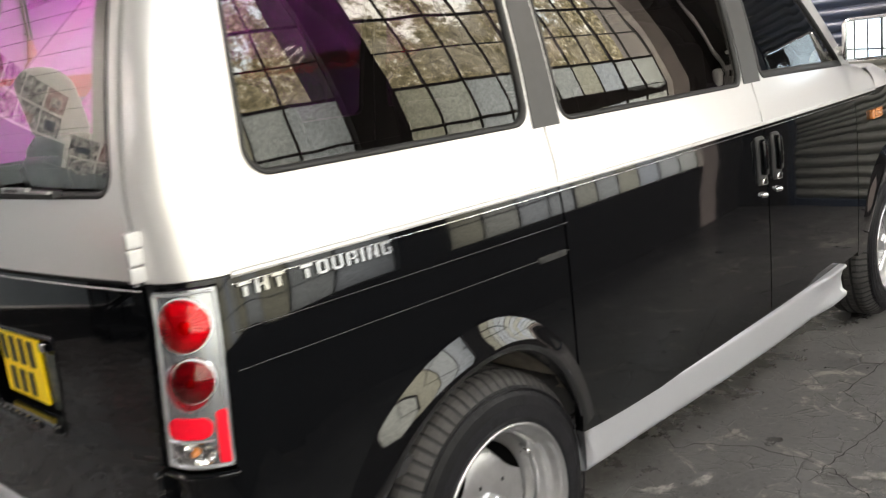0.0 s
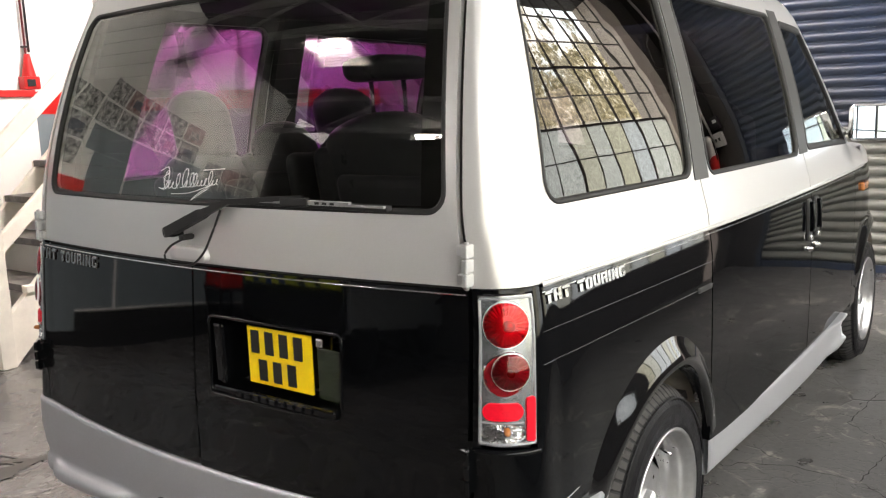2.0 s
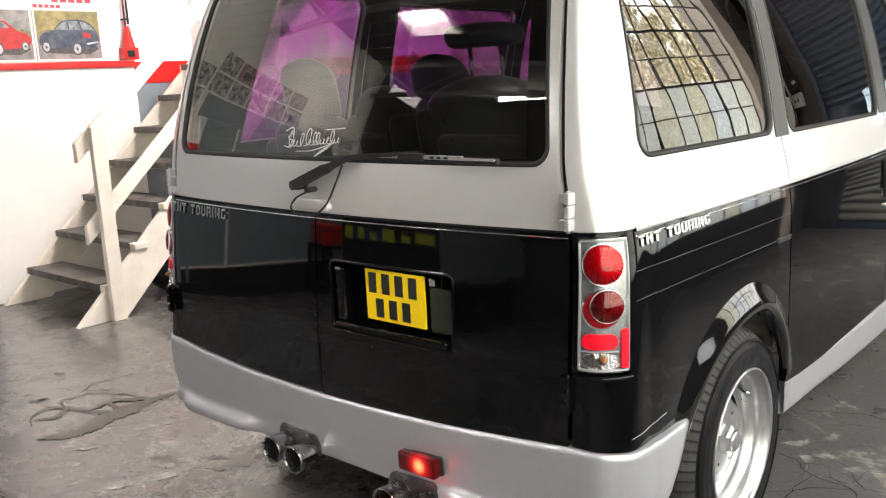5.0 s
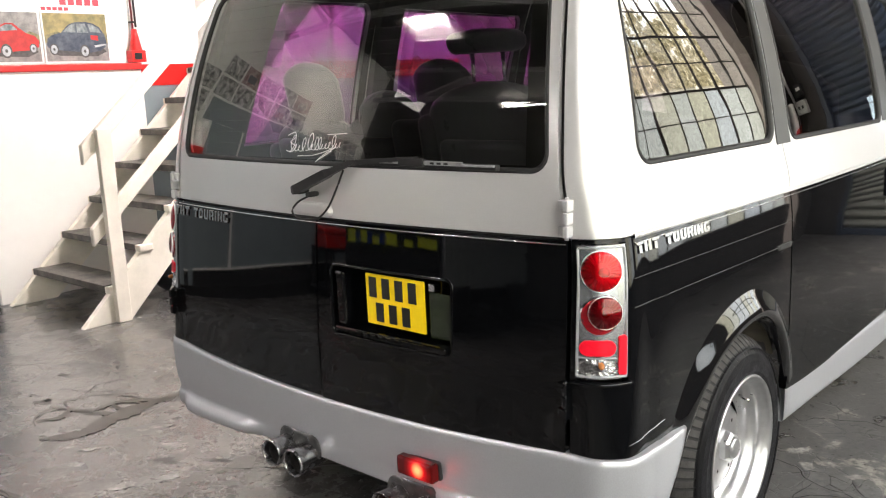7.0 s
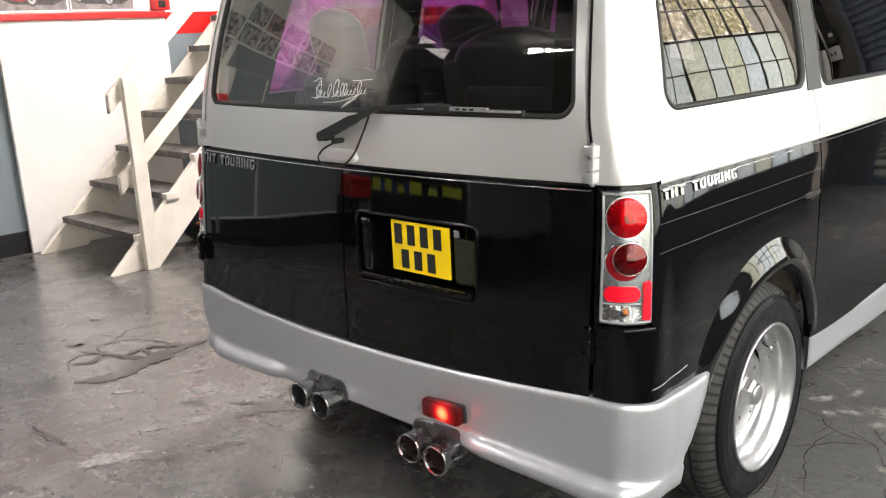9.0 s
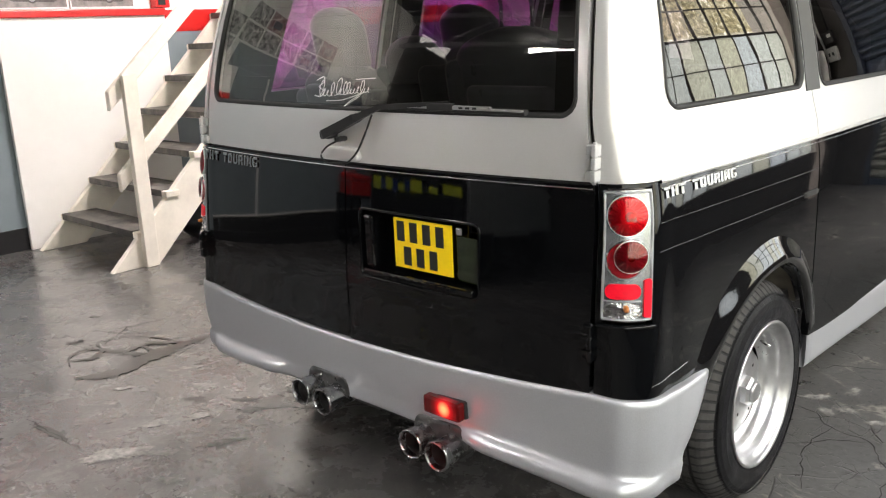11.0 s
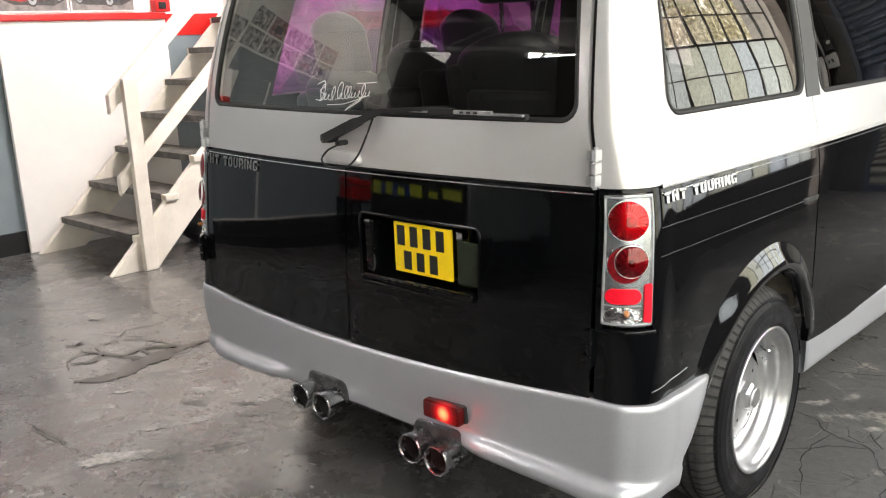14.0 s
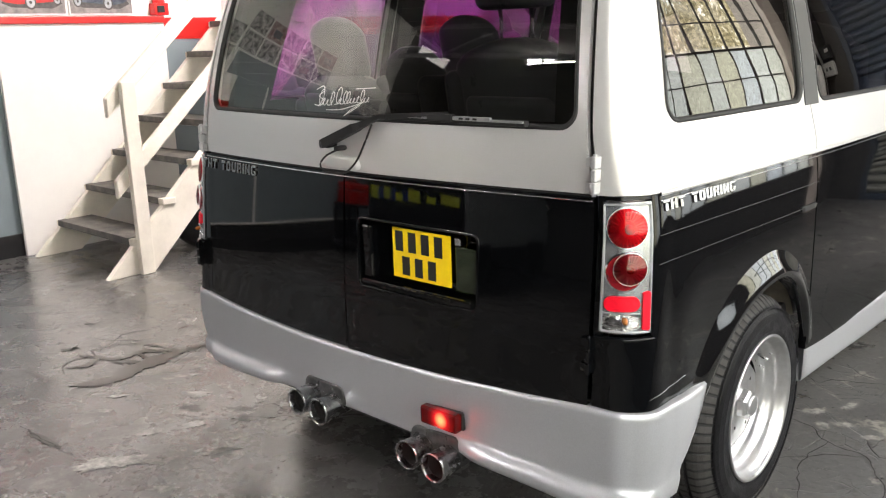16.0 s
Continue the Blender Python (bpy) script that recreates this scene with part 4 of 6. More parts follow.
def roof_truss(y):
    top = tagged(new("roof_truss"), "grey painted steel roof truss under the dark roof", "roof truss", "roof trusses")
    z0, z1 = 3.75, 4.5
    box("chord", (X_L + .02, y - .04, z0 - .05), (X_R - .02, y + .04, z0 + .05), TRUSS, top, .004)
    n = 7
    w = (X_R - X_L - .1) / n
    for i in range(n):
        a = (X_L + .05 + i * w, y, z0 + .03 if i % 2 else z1)
        b = (X_L + .05 + (i + 1) * w, y, z1 if i % 2 else z0 + .03)
        tube("web_bar", [a, b], .03, TRUSS, top)
    box("chord", (X_L + .02, y - .04, z1), (X_R - .02, y + .04, Z_C - .004), TRUSS, top, .004)
    return top


TRUSS = material("grey steel paint", (0.34, 0.34, 0.33), 0.5, vary=0.2, scale=8)
for y in (-4.8, -1.9, .9, 3.6):
    roof_truss(y)


GLASS_DARK = material("dark car glass", (0.01, 0.012, 0.014), 0.05, coat=1.0)


def patrol_car():
    """A parked estate in yellow and blue checks, seen only as a reflection."""
    top = tagged(new("parked_car"), "parked estate car with yellow and blue chequered flanks", "car")
    x0, y0 = -3.42, -6.44
    bm = bmesh.new()
    prof = [(0, .35), (0, .75), (.10, .90), (.9, .98), (1.5, 1.40), (3.3, 1.42), (3.95, 1.0), (4.0, .40)]
    a = [bm.verts.new((x0, y0 + y * .70, z)) for y, z in prof]
    b = [bm.verts.new((x0 + 1.7, y0 + y * .70, z)) for y, z in prof]
    bm.faces.new(a)
    bm.faces.new(b[::-1])
    for i in range(len(prof)):
        j = (i + 1) % len(prof)
        bm.faces.new((a[i], b[i], b[j], a[j]))
    bmesh.ops.bevel(bm, geom=bm.edges[:], offset=.05, segments=3, affect="EDGES")
    body = from_bm("body", bm, CARSILVER, top, smooth=True)
    x, front = x0 + .10, y0 + 2.80
    box("front_shroud", (x0 + .02, front - .06, .36), (x0 + 1.68, front + .01, 1.0), SKIRT, body, .02)
    for m, w, dz, h in ((HIVIS, .15, 0, .12), (POLICEBLUE, .11, .01, .10), (HIVIS, .12, .02, .11), (POLICEBLUE, .11, .02, .11), (HIVIS, .12, .03, .07), (POLICEBLUE, .11, .04, .10), (HIVIS, .20, .05, .11), (GLASS_DARK, .12, .06, .11), (HIVIS, .14, .07, .06), (GLASS_DARK, .08, .08, .09), (HIVIS, .28, .09, .09)):
        a, x = x, x + w
        box("livery_block", (a, front, .70 + dz), (a + w - .006, front + .025, .70 + dz + h), m, body, 0)
    for y in (1.25, 1.85):
        box("side_window", (x0 + 1.69, y0 + y * .82, 1.02), (x0 + 1.708, y0 + y * .82 + .4, 1.32), GLASS_DARK, top, .004)
    for y in (.45, 2.30):
        for s in (0.12, 1.58):
            lathe("wheel", [(0, -.1), (.2, -.1), (.31, -.09), (.32, 0), (.31, .09), (.2, .1), (0, .1)], RUBBER, top, 28, pose(x0 + s, y0 + y, .32, 0, 90, 0))
    return top


patrol_car()
trolley = tagged(new("trolley"), "low dark steel trolley by the wall", "trolley")
box("deck", (-4.38, -4.350, .09), (-3.98, -3.750, .12), SKIRT, trolley, .006)
box("shelf", (-4.38, -4.350, .50), (-3.98, -3.750, .53), SKIRT, trolley, .006)
for x, y in ((-4.37, -4.340), (-4.37, -3.790), (-4.02, -4.340), (-4.02, -3.790)):
    box("leg", (x, y, .12), (x + .03, y + .03, .50), SKIRT, trolley, .003)
for x in (-4.32, -4.04):
    for y in (-4.280, -3.820):
        lathe("castor", [(0, -.015), (.04, -.015), (.045, 0), (.04, .015), (0, .015)], RUBBER, trolley, 16, pose(x, y, .045, 0, 90, 0))
chest = tagged(new("tool_box"), "red steel tool box with a carrying handle, standing on a trolley", "tool box")
box("case", (-4.36, -4.320, .53), (-4.02, -3.800, .68), REDPAINT, chest, .012)
box("lid", (-4.365, -4.325, .685), (-4.015, -3.795, .75), REDPAINT, chest, .02)
tube("handle", [(-4.19, -4.200, .74), (-4.19, -4.180, .78), (-4.19, -3.940, .78), (-4.19, -3.920, .74)], .010, CHROME, chest)


def sack(x, y, r, h):
    vs, fs = [], []
    n, m = 28, 12
    for k in range(m + 1):
        t = k / m
        for i in range(n):
            a = 2 * math.pi * i / n
            rr = r * (math.sin(math.pi * (.12 + .86 * t)) ** .6) * (1 + .18 * noise.noise((math.cos(a) * 2 + x, math.sin(a) * 2 + y, t * 3)))
            vs.append((x + rr * math.cos(a), y + rr * math.sin(a), max(0, h * t * (1 + .12 * noise.noise((math.cos(a), math.sin(a), x))))))
    for k in range(m):
        for i in range(n):
            j = (i + 1) % n
            fs.append((k * n + i, k * n + j, (k + 1) * n + j, (k + 1) * n + i))
    fs.append(tuple(m * n + i for i in range(n)))
    return tagged(part("rubbish_sack", vs, fs, BAGPLASTIC), "black plastic rubbish sack slumped under the stairs", "rubbish sack", "sacks under the stairs")


sack(-3.62, 1.75, .24, .36)
sack(-3.75, 2.3, .28, .45)
# fittings on the pier beside the shutter
board = tagged(new("control_box"), "grey shutter control boxes on the pier with cables", "control box")
case = box("case", (2.52, Y_F - .11, 1.79), (2.66, Y_F - .001, 1.95), SEAL, board, .01)
box("indicator", (2.54, Y_F - .118, 1.87), (2.60, Y_F - .108, 1.91), PAPER, case, .002)
case = box("case", (2.54, Y_F - .09, 1.58), (2.69, Y_F - .001, 1.75), GREYCASE, board, .01)
for x in (2.58, 2.63):
    box("socket", (x, Y_F - .096, 1.645), (x + .025, Y_F - .088, 1.685), SEAL, case, .002)
tube("cable", [(2.58, Y_F - .03, 1.95), (2.58, Y_F - .03, 3.2), (2.48, Y_F - .03, 3.8)], .014, SKIRT, board)
tube("cable", [(2.70, Y_F - .03, 1.60), (2.73, Y_F - .03, 2.0), (2.72, Y_F - .03, 3.9)], .018, PAPER, board)
tank = tagged(new("fire_extinguisher"), "white and red extinguisher hanging on the dark pier", "fire extinguisher")
lathe("cylinder", [(0, 0), (.062, .004), (.066, .02), (.066, .10)], REDPAINT, tank, 24, pose(2.765, Y_F - .075, 1.40, 0, 0, 0))
lathe("collar", [(.066, 0), (.066, .19), (.05, .24), (.02, .26), (0, .262)], PAPER, tank, 24, pose(2.765, Y_F - .075, 1.50, 0, 0, 0))
tube("hose", [(2.765, Y_F - .075, 1.755), (2.715, Y_F - .10, 1.78), (2.695, Y_F - .11, 1.66), (2.70, Y_F - .10, 1.48)], .010, SEAL, tank)
box("bracket", (2.745, Y_F - .02, 1.50), (2.785, Y_F, 1.68), SKIRT, tank, .003)


def floor_patch(cx, cy, length, width, turn, seed, mat, name="worn_patch", label="chipped patch in the painted floor"):
    """A worn patch with a ragged outline, a hair above the paint."""
    vs = []
    n = 150
    for i in range(n):
        a = 2 * math.pi * i / n
        k = .9 + .6 * noise.noise((math.cos(a) * 1.3 + seed, math.sin(a) * 1.3, seed * .7)) + .34 * noise.noise((math.cos(a) * 4 + seed, math.sin(a) * 4, seed)) + .28 * noise.noise((math.cos(a) * 9, math.sin(a) * 9 + seed, seed)) + .20 * noise.noise((math.cos(a) * 22, math.sin(a) * 24 + seed, seed))
        vs.append((length / 2 * k * math.cos(a), width / 2 * k * math.sin(a), 0))
    m = pose(cx, cy, .0022, 0, 0, turn)
    vs = [m @ Vector(v) for v in vs] + [m @ Vector((0, 0, 0))]
    fs = [(i, (i + 1) % n, n) for i in range(n)]
    ob = part(name, vs, fs, mat, floor, smooth=False)
    ob["label"] = label


for k, (x, y, l, w, t, m) in enumerate([
        (-1.80, .12, .16, .05, 30, FLOORDARK),
        (-.94, -.42, .24, .10, 60, FLOORLIGHT), (-.80, -.30, .10, .05, 50, FLOORLIGHT), (-.70, -.12, .16, .04, 60, FLOORLIGHT), (-1.04, -.20, .10, .04, 60, FLOORLIGHT), (-.86, .10, .10, .07, 40, FLOORLIGHT), (-.62, -.40, .09, .05, 30, FLOORLIGHT), (-1.375, -.215, .08, .045, 50, FLOORLIGHT), (-1.456, .167, .15, .04, 60, FLOORLIGHT), (-1.218, .116, .11, .07, 40, FLOORLIGHT), (-.97, -.06, .09, .06, 70, FLOORLIGHT), (-1.47, -.11, .09, .03, 55, FLOORLIGHT), (-1.44, .43, .17, .04, 60, FLOORLIGHT), (-1.16, .03, .06, .03, 10, FLOORLIGHT), (-1.62, .34, .12, .03, 60, FLOORLIGHT),
        (-1.30, -.49, .28, .030, 5, FLOORDARK), (-1.12, .02, .12, .05, 20, FLOORDARK), (-.95, .14, .14, .03, 35, FLOORDARK), (-2.2, .03, .09, .04, 60, FLOORDARK), (-2.5, .28, .07, .03, 20, FLOORDARK),
        (.83, 1.50, .11, .06, 60, FLOORLIGHT), (.89, 1.40, .07, .05, 120, FLOORLIGHT), (.95, 1.45, .09, .04, 20, FLOORLIGHT), (.92, 1.62, .10, .04, 80, FLOORLIGHT), (1.06, 1.40, .08, .05, 30, FLOORLIGHT), (1.35, 1.9, .13, .06, 30, FLOORLIGHT), (1.6, 2.6, .18, .07, 10, FLOORLIGHT), (1.5, 3.3, .20, .06, 60, FLOORLIGHT)]):
    floor_patch(x, y, l, w, t, k * 1.37 + .5, m)


def floor_crack(pts, w, seed):
    """A wandering crack."""
    random.seed(seed)
    P = [Vector((*p, .0026)) for p in pts]
    fine = []
    for a, b in zip(P, P[1:]):
        n = max(3, int((b - a).length / .03))
        side_ = Vector((-(b - a).y, (b - a).x, 0)).normalized()
        for i in range(n):
            fine.append(a.lerp(b, i / n) + side_ * random.uniform(-.008, .008))
    fine.append(P[-1])
    vs, fs = [], []
    for i, p in enumerate(fine):
        d = (fine[min(i + 1, len(fine) - 1)] - fine[max(i - 1, 0)]).normalized()
        o = Vector((-d.y, d.x, 0)) * w * random.uniform(.3, 1) * (.4 if i in (0, len(fine) - 1) else 1)
        vs += [p + o, p - o]
    for i in range(len(fine) - 1):
        fs.append((2 * i, 2 * i + 1, 2 * i + 3, 2 * i + 2))
    part("crack", vs, fs, CRACKDARK, floor, smooth=False)["label"] = "dark crack in the floor"


def floor_stain(pts, seed, label="dark wet oil streak on the floor"):
    """A ragged streak: places along it, each with its half width."""
    m = 22
    X, Y, W = (hermite(list(range(len(pts))), [p[k] for p in pts]) for k in range(3))
    n = (len(pts) - 1) * m
    mid = [Vector((X(i / m), Y(i / m), .0030 + .0004 * (seed % 5))) for i in range(n + 1)]
    vs, fs = [], []
    for i, p in enumerate(mid):
        k = i / m
        d = (mid[min(i + 4, n)] - mid[max(i - 4, 0)]).normalized()
        o = Vector((-d.y, d.x, 0))
        a, b = (W(k) * max(.35, 1 + .6 * noise.noise((k * 2.3, seed, q)) + .34 * noise.noise((k * 7, seed, q + 5)) + .22 * noise.noise((k * 19, seed, q + 7))) for q in (0, 9))
        vs += [p + o * a, p - o * b]
    for i in range(n):
        fs.append((2 * i, 2 * i + 1, 2 * i + 3, 2 * i + 2))
    part("stain", vs, fs, OILWET, floor, smooth=False)["label"] = label


OILWET = material("oily wet floor", (0.042, 0.039, 0.034), 0.30, vary=0.3, scale=9, bump=0.1, bscale=60)
floor_stain([(-1.70, .55, .012), (-1.735, .34, .030), (-1.71, .16, .060), (-1.66, -.04, .046), (-1.75, -.19, .006)], 1.3)
floor_stain([(-1.76, .35, .016), (-1.88, .21, .018), (-1.87, .12, .014), (-2.09, .01, .006)], 4.1)
floor_stain([(-1.88, .21, .008), (-1.80, .20, .012), (-1.72, .22, .006)], 6.7)
floor_stain([(-1.99, .08, .004), (-1.92, -.02, .016), (-1.97, -.10, .004)], 8.2)
floor_stain([(-1.80, .34, .004), (-1.95, .30, .007), (-2.08, .20, .005), (-2.10, .10, .007), (-2.00, .06, .004)], 10.6)
floor_stain([(-1.74, .30, .004), (-1.83, .28, .006), (-1.90, .26, .004)], 12.9)
floor_stain([(-1.99, .08, .003), (-2.05, -.02, .006), (-2.00, -.10, .004), (-1.92, -.13, .003)], 14.2)
for x, y, w in ((-.435, .04, .03), (-.337, .037, .034), (-.30, .10, .016), (-2.19, .05, .02), (-2.33, .04, .014)):
    floor_patch(x, y, w * 2.6, w * 1.6, 35, x * 3, OILWET, "stain", "small dark drip on the floor")
for k, pts in enumerate([
        [(.76, 1.39), (.87, 1.36), (.95, 1.27), (1.09, 1.24), (1.2, 1.05), (1.22, .85)], [(.83, 1.03), (.98, 1.17), (1.09, 1.24)], [(.60, 1.89), (.74, 1.78), (.78, 1.84), (.95, 1.92), (1.2, 1.9)], [(.95, 1.27), (.93, 1.05), (1.02, .8)], [(1.2, 1.9), (1.25, 2.3), (1.5, 2.6), (1.7, 3.2)], [(1.2, 1.9), (1.45, 1.7), (1.55, 1.3)], [(1.25, 2.3), (1.05, 2.5), (1.1, 3.0)], [(1.5, 2.6), (1.9, 2.4)],
        [(-1.5, -.5), (-1.29, -.49), (-1.08, -.48)], [(-2.3, .16), (-2.1, .25), (-2.02, .32)], [(-2.05, .1), (-2.2, .3), (-2.15, .5)]]):
    floor_crack(pts, .0026, k + 3)

# ---- the van ----
van = tagged(new("van"), "lowered two-tone van, silver above gloss black, parked with tinted windows", "van")
BELT = 1.065
ARCH_R, Y_RW, Y_FW, Z_W = .395, .69, 3.52, .335
SKIRT_TOP = hermite([.9, 1.15, 1.8, 2.3, 2.55, 2.8], [.452, .438, .427, .423, .425, .429])
SILL = lambda y: SKIRT_TOP(y) - .010
FORE = .79  # the rear arch is cut short at the side door


def bump_u(u):
    """The height of the black paint's lower edge round the plan."""
    a = abs(u)
    if a <= 3:
        return .545 + .02 * (on_curve(0, a).x / .79) ** 2
    if a <= 5:
        return .565 - .005 * (a - 3) / 2
    if a <= 6:
        return .56
    return .56


# rear doors below the belt
UD = 3.0
left_door = patch("rear_door", skin, -UD + .03, u_of_x(-.009), lambda u: bump_u(u) + .004, BELT - .004, BLACK, van, 36, 16, label="gloss black lower rear door")
RH = [(.056, .749), (.473, .746), (.470, .939), (.052, .942)]
right_door = frame_patch("rear_door", rear, [(-.003, .535), (.783, .555), (.783, BELT - .004), (-.003, BELT - .004)], RH, .018, BLACK, van, label="gloss black lower rear door with a number plate recess", loops=6)

patch("gate_seal", lambda x, z, ins=0.0: rear(x, z, ins + .012), -.775, .775, BELT - .03, BELT + .03, SEAL, van, 24, 2, thick=.004)

# liftgate
GH = [(-.741, 1.215), (.752, 1.213), (.742, 1.727), (-.750, 1.730)]
gate = frame_patch("liftgate", rear, [(-.776, BELT + .004), (.776, BELT + .004), (.776, 1.80), (-.776, 1.80)], GH, .045, SILVER, van, label="silver liftgate")
pane("rear_glass", rear, GH, GLASS_REAR, gate, inset=.006, label="smoked rear window")
band("seal", rear, GH, .045, .010, .003, .0015, SEAL, gate)

for s in (1, -1):
    f = side(s)
    fl = s < 0
    U = lambda y: s * u_of_y(y)
    # rear corner: lower black, upper silver
    patch("corner_panel", skin, s * 3.05, s * 6.2, lambda u: bump_u(u) + .002, .735, BLACK, van, 30, 8, flip=fl)
    patch("corner_panel", skin, s * 3.05, s * 3.3, .735, BELT, BLACK, van, 3, 8, flip=fl)
    patch("corner_panel", skin, s * 5.05, s * 6.2, .735, BELT, BLACK, van, 14, 8, flip=fl)
    patch("corner_panel", skin, s * 3.05, s * 5.05, BELT - .008, BELT, BLACK, van, 14, 1, flip=fl)
    # quarter panel with the wheel arch
    def arch(y, yc, base):
        d = abs(y - yc) / (FORE if y > yc and yc < 2 else 1)
        return max(base(y) if callable(base) else base, Z_W + math.sqrt(ARCH_R ** 2 - d * d) if d < ARCH_R else 0)
    ya = on_curve(0, 6.2).y
    cols = [ya + (Y_RW - ARCH_R - ya) * i / 5 for i in range(5)] + [Y_RW - ARCH_R * math.cos(math.pi * i / 40) for i in range(33)]
    cols = sorted(c for c in cols if c < .955) + [.962, .966]
    patch("quarter_panel", f, 0, 0, lambda y: arch(y, Y_RW, lambda q: bump_u(u_of_y(q)) if q < Y_RW else .42), BELT, BLACK, van, nz=14, flip=fl, cols=cols)
    # lower doors and wing
    patch("door_skin", f, .974, 2.092, SILL, BELT, BLACK, van, 24, 14, flip=fl, label="gloss black lower side door")
    cols = [2.1 + (Y_FW - ARCH_R - 2.1) * i / 14 for i in range(14)]
    cols2 = [Y_FW - ARCH_R * math.cos(math.pi * i / 40) for i in range(41)]
    patch("door_skin", f, 2.100, 3.0, SILL, BELT, BLACK, van, 20, 14, flip=fl, label="gloss black lower front door")
    wing = [3.008 + (Y_FW - ARCH_R - 3.008) * i / 3 for i in range(3)] + [c for c in cols2 if c < 3.85] + [3.86]
    patch("front_wing", f, 0, 0, lambda y: arch(y, Y_FW, .40), BELT, BLACK, van, nz=12, flip=fl, cols=wing)
    # upper sides
    Q = [(.178, 1.216), (.925, 1.212), (.955, 1.744), (.205, 1.735)]
    D = [(1.046, 1.206), (2.02, 1.198), (2.03, 1.724), (1.046, 1.732)]
    F = [(2.18, 1.215), (3.30, 1.195), (2.92, 1.685), (2.17, 1.70)]
    gl = GLASS_SIDE if s > 0 else GLASS_PURPLE
    top = 1.805
    upper = frame_patch("upper_quarter", f, [(.082, BELT + .002), (.968, BELT + .002), (.995, top), (.082, top)], Q, .05, SILVER, van, flip=fl, label="silver upper rear quarter")
    pane("quarter_glass", f, Q, gl, upper, flip=fl)
    band("seal", f, Q, .05, .010, .003, .003, SEAL, upper, flip=fl)
    upper = frame_patch("upper_door", f, [(.974, BELT + .002), (2.092, BELT + .002), (2.072, top), (1.001, top)], D, .045, SILVER, van, flip=fl, label="silver upper side door")
    pane("door_glass", f, D, gl, upper, flip=fl)
    band("seal", f, D, .045, .010, .003, .003, SEAL, upper, flip=fl)
    upper = frame_patch("upper_front_door", f, [(2.100, BELT + .002), (3.40, BELT + .002), (3.04, top), (2.078, top)], F, .03, SILVER, van, flip=fl, label="silver upper front door")
    pane("front_door_glass", f, F, gl if s < 0 else GLASS_SIDE, upper, flip=fl)
    band("seal", f, F, .03, .016, .01, .003, SEAL, upper, flip=fl)
    # grey posts between the side windows
    for nm, ya, yb in (("window_post", lambda z: .937 + .03 * (z - 1.21) / .52, lambda z: 1.036), ("window_post", lambda z: 2.032, lambda z: 2.165)):
        pf = lambda a, z, ins=0.0, ya=ya, yb=yb: f(ya(z) + (yb(z) - ya(z)) * a, z, ins - .0025)
        patch(nm, pf, 0, 1, 1.200, 1.742, GREYTRIM, van, 3, 14, thick=.004, flip=fl, label="dark grey window post")
    # upper rear corner post
    deep = lambda a, z, ins=0.0: skin(a, z, ins + .020)
    patch("gate_seal", deep, s * u_of_x(.770), s * u_of_x(.800), BELT + .006, top - .02, SEAL, van, 4, 24, thick=.008, flip=fl, label="black rubber seal in the tailgate gap")
    patch("corner_post", skin, s * u_of_x(.791), s * u_of_y(.082), BELT + .002, top, SILVER, van, 20, 24, flip=fl, label="silver rear corner post")

# roof
ring = [i * .25 for i in range(0, 53)]
ring = [-u for u in reversed(ring[1:])] + ring
vs, fs = [], []
prof = [(0, 1.806), (.03, 1.818), (.10, 1.832), (.25, 1.848), (.5, 1.862), (.8, 1.868), (1, 1.869)]
for t, z in prof:
    for u in ring:
        p = skin(u, 1.806, 0)
        c = Vector((0, min(max(p.y, .75), 2.2), 0))
        q = p.lerp(c, t)
        vs.append((q.x, q.y, z))
n = len(ring)
for k in range(len(prof) - 1):
    for i in range(n - 1):
        fs.append((k * n + i, k * n + i + 1, (k + 1) * n + i + 1, (k + 1) * n + i))
part("roof", vs, fs, SILVER, van, "silver roof")

# rear bumper
def bumper():
    us = [i * .1 for i in range(0, 60)] + [6 + i * .1 for i in range(9)]
    us = [-u for u in reversed(us[1:])] + us
    prof = [(1.0, .022), (1.0, .0), (.985, -.006), (.93, -.008), (.8, -.010), (.6, -.010), (.4, -.006), (.27, .0), (.215, -.003), (.190, -.012), (.170, -.024), (.08, -.032), (.015, -.028), (.0, -.010), (.03, .03)]
    rows = [(u, 0.0) for u in us]
    # the ends fold in towards the wheel
    rows = [(us[0], .035), (us[0], .006)] + rows + [(us[-1], .006), (us[-1], .035)]
    vs, fs = [], []
    y6 = on_curve(0, 6).y
    for u, fold in rows:
        a = abs(u)
        x = abs(skin(u, .5).x)
        for t, o in prof:
            hi, lo = bump_u(u), (.300 if u > 0 else .300 + .022 * min(1, max(0, (a - 1.6) / 1.4))) + .052 * max(0, 1 - (x / .80) ** 2)
            z = lo + (hi - lo) * t
            x0 = .40 if u > 0 else .31
            lip = 0.0 if a < 3 and x < x0 else min(1, (x - x0) / .08) if a < 3 else 1.0 - .75 * min(1, max(0, (a - 4.2) / 1.4))
            oo = o if t > .25 or o > .029 else o * lip * (1 if u > 0 or a < 2.6 else max(.35, 1 - (a - 2.6)))
            if a <= 6:
                w = u
            else:
                end = .185 + .115 * t ** 1.25
                w = math.copysign(u_of_y(y6 + (end - y6) * (a - 6) / .8), u)
            vs.append(skin(w, z, oo + fold - .013 * min(1, max(0, (a - 4.5) / 1.5))))
    k = len(prof)
    for i in range(len(rows) - 1):
        for j in range(k - 1):
            fs.append((i * k + j, i * k + j + 1, (i + 1) * k + j + 1, (i + 1) * k + j))
    return part("rear_bumper", vs, fs, SATIN, van, "satin silver rear bumper")


bumper()


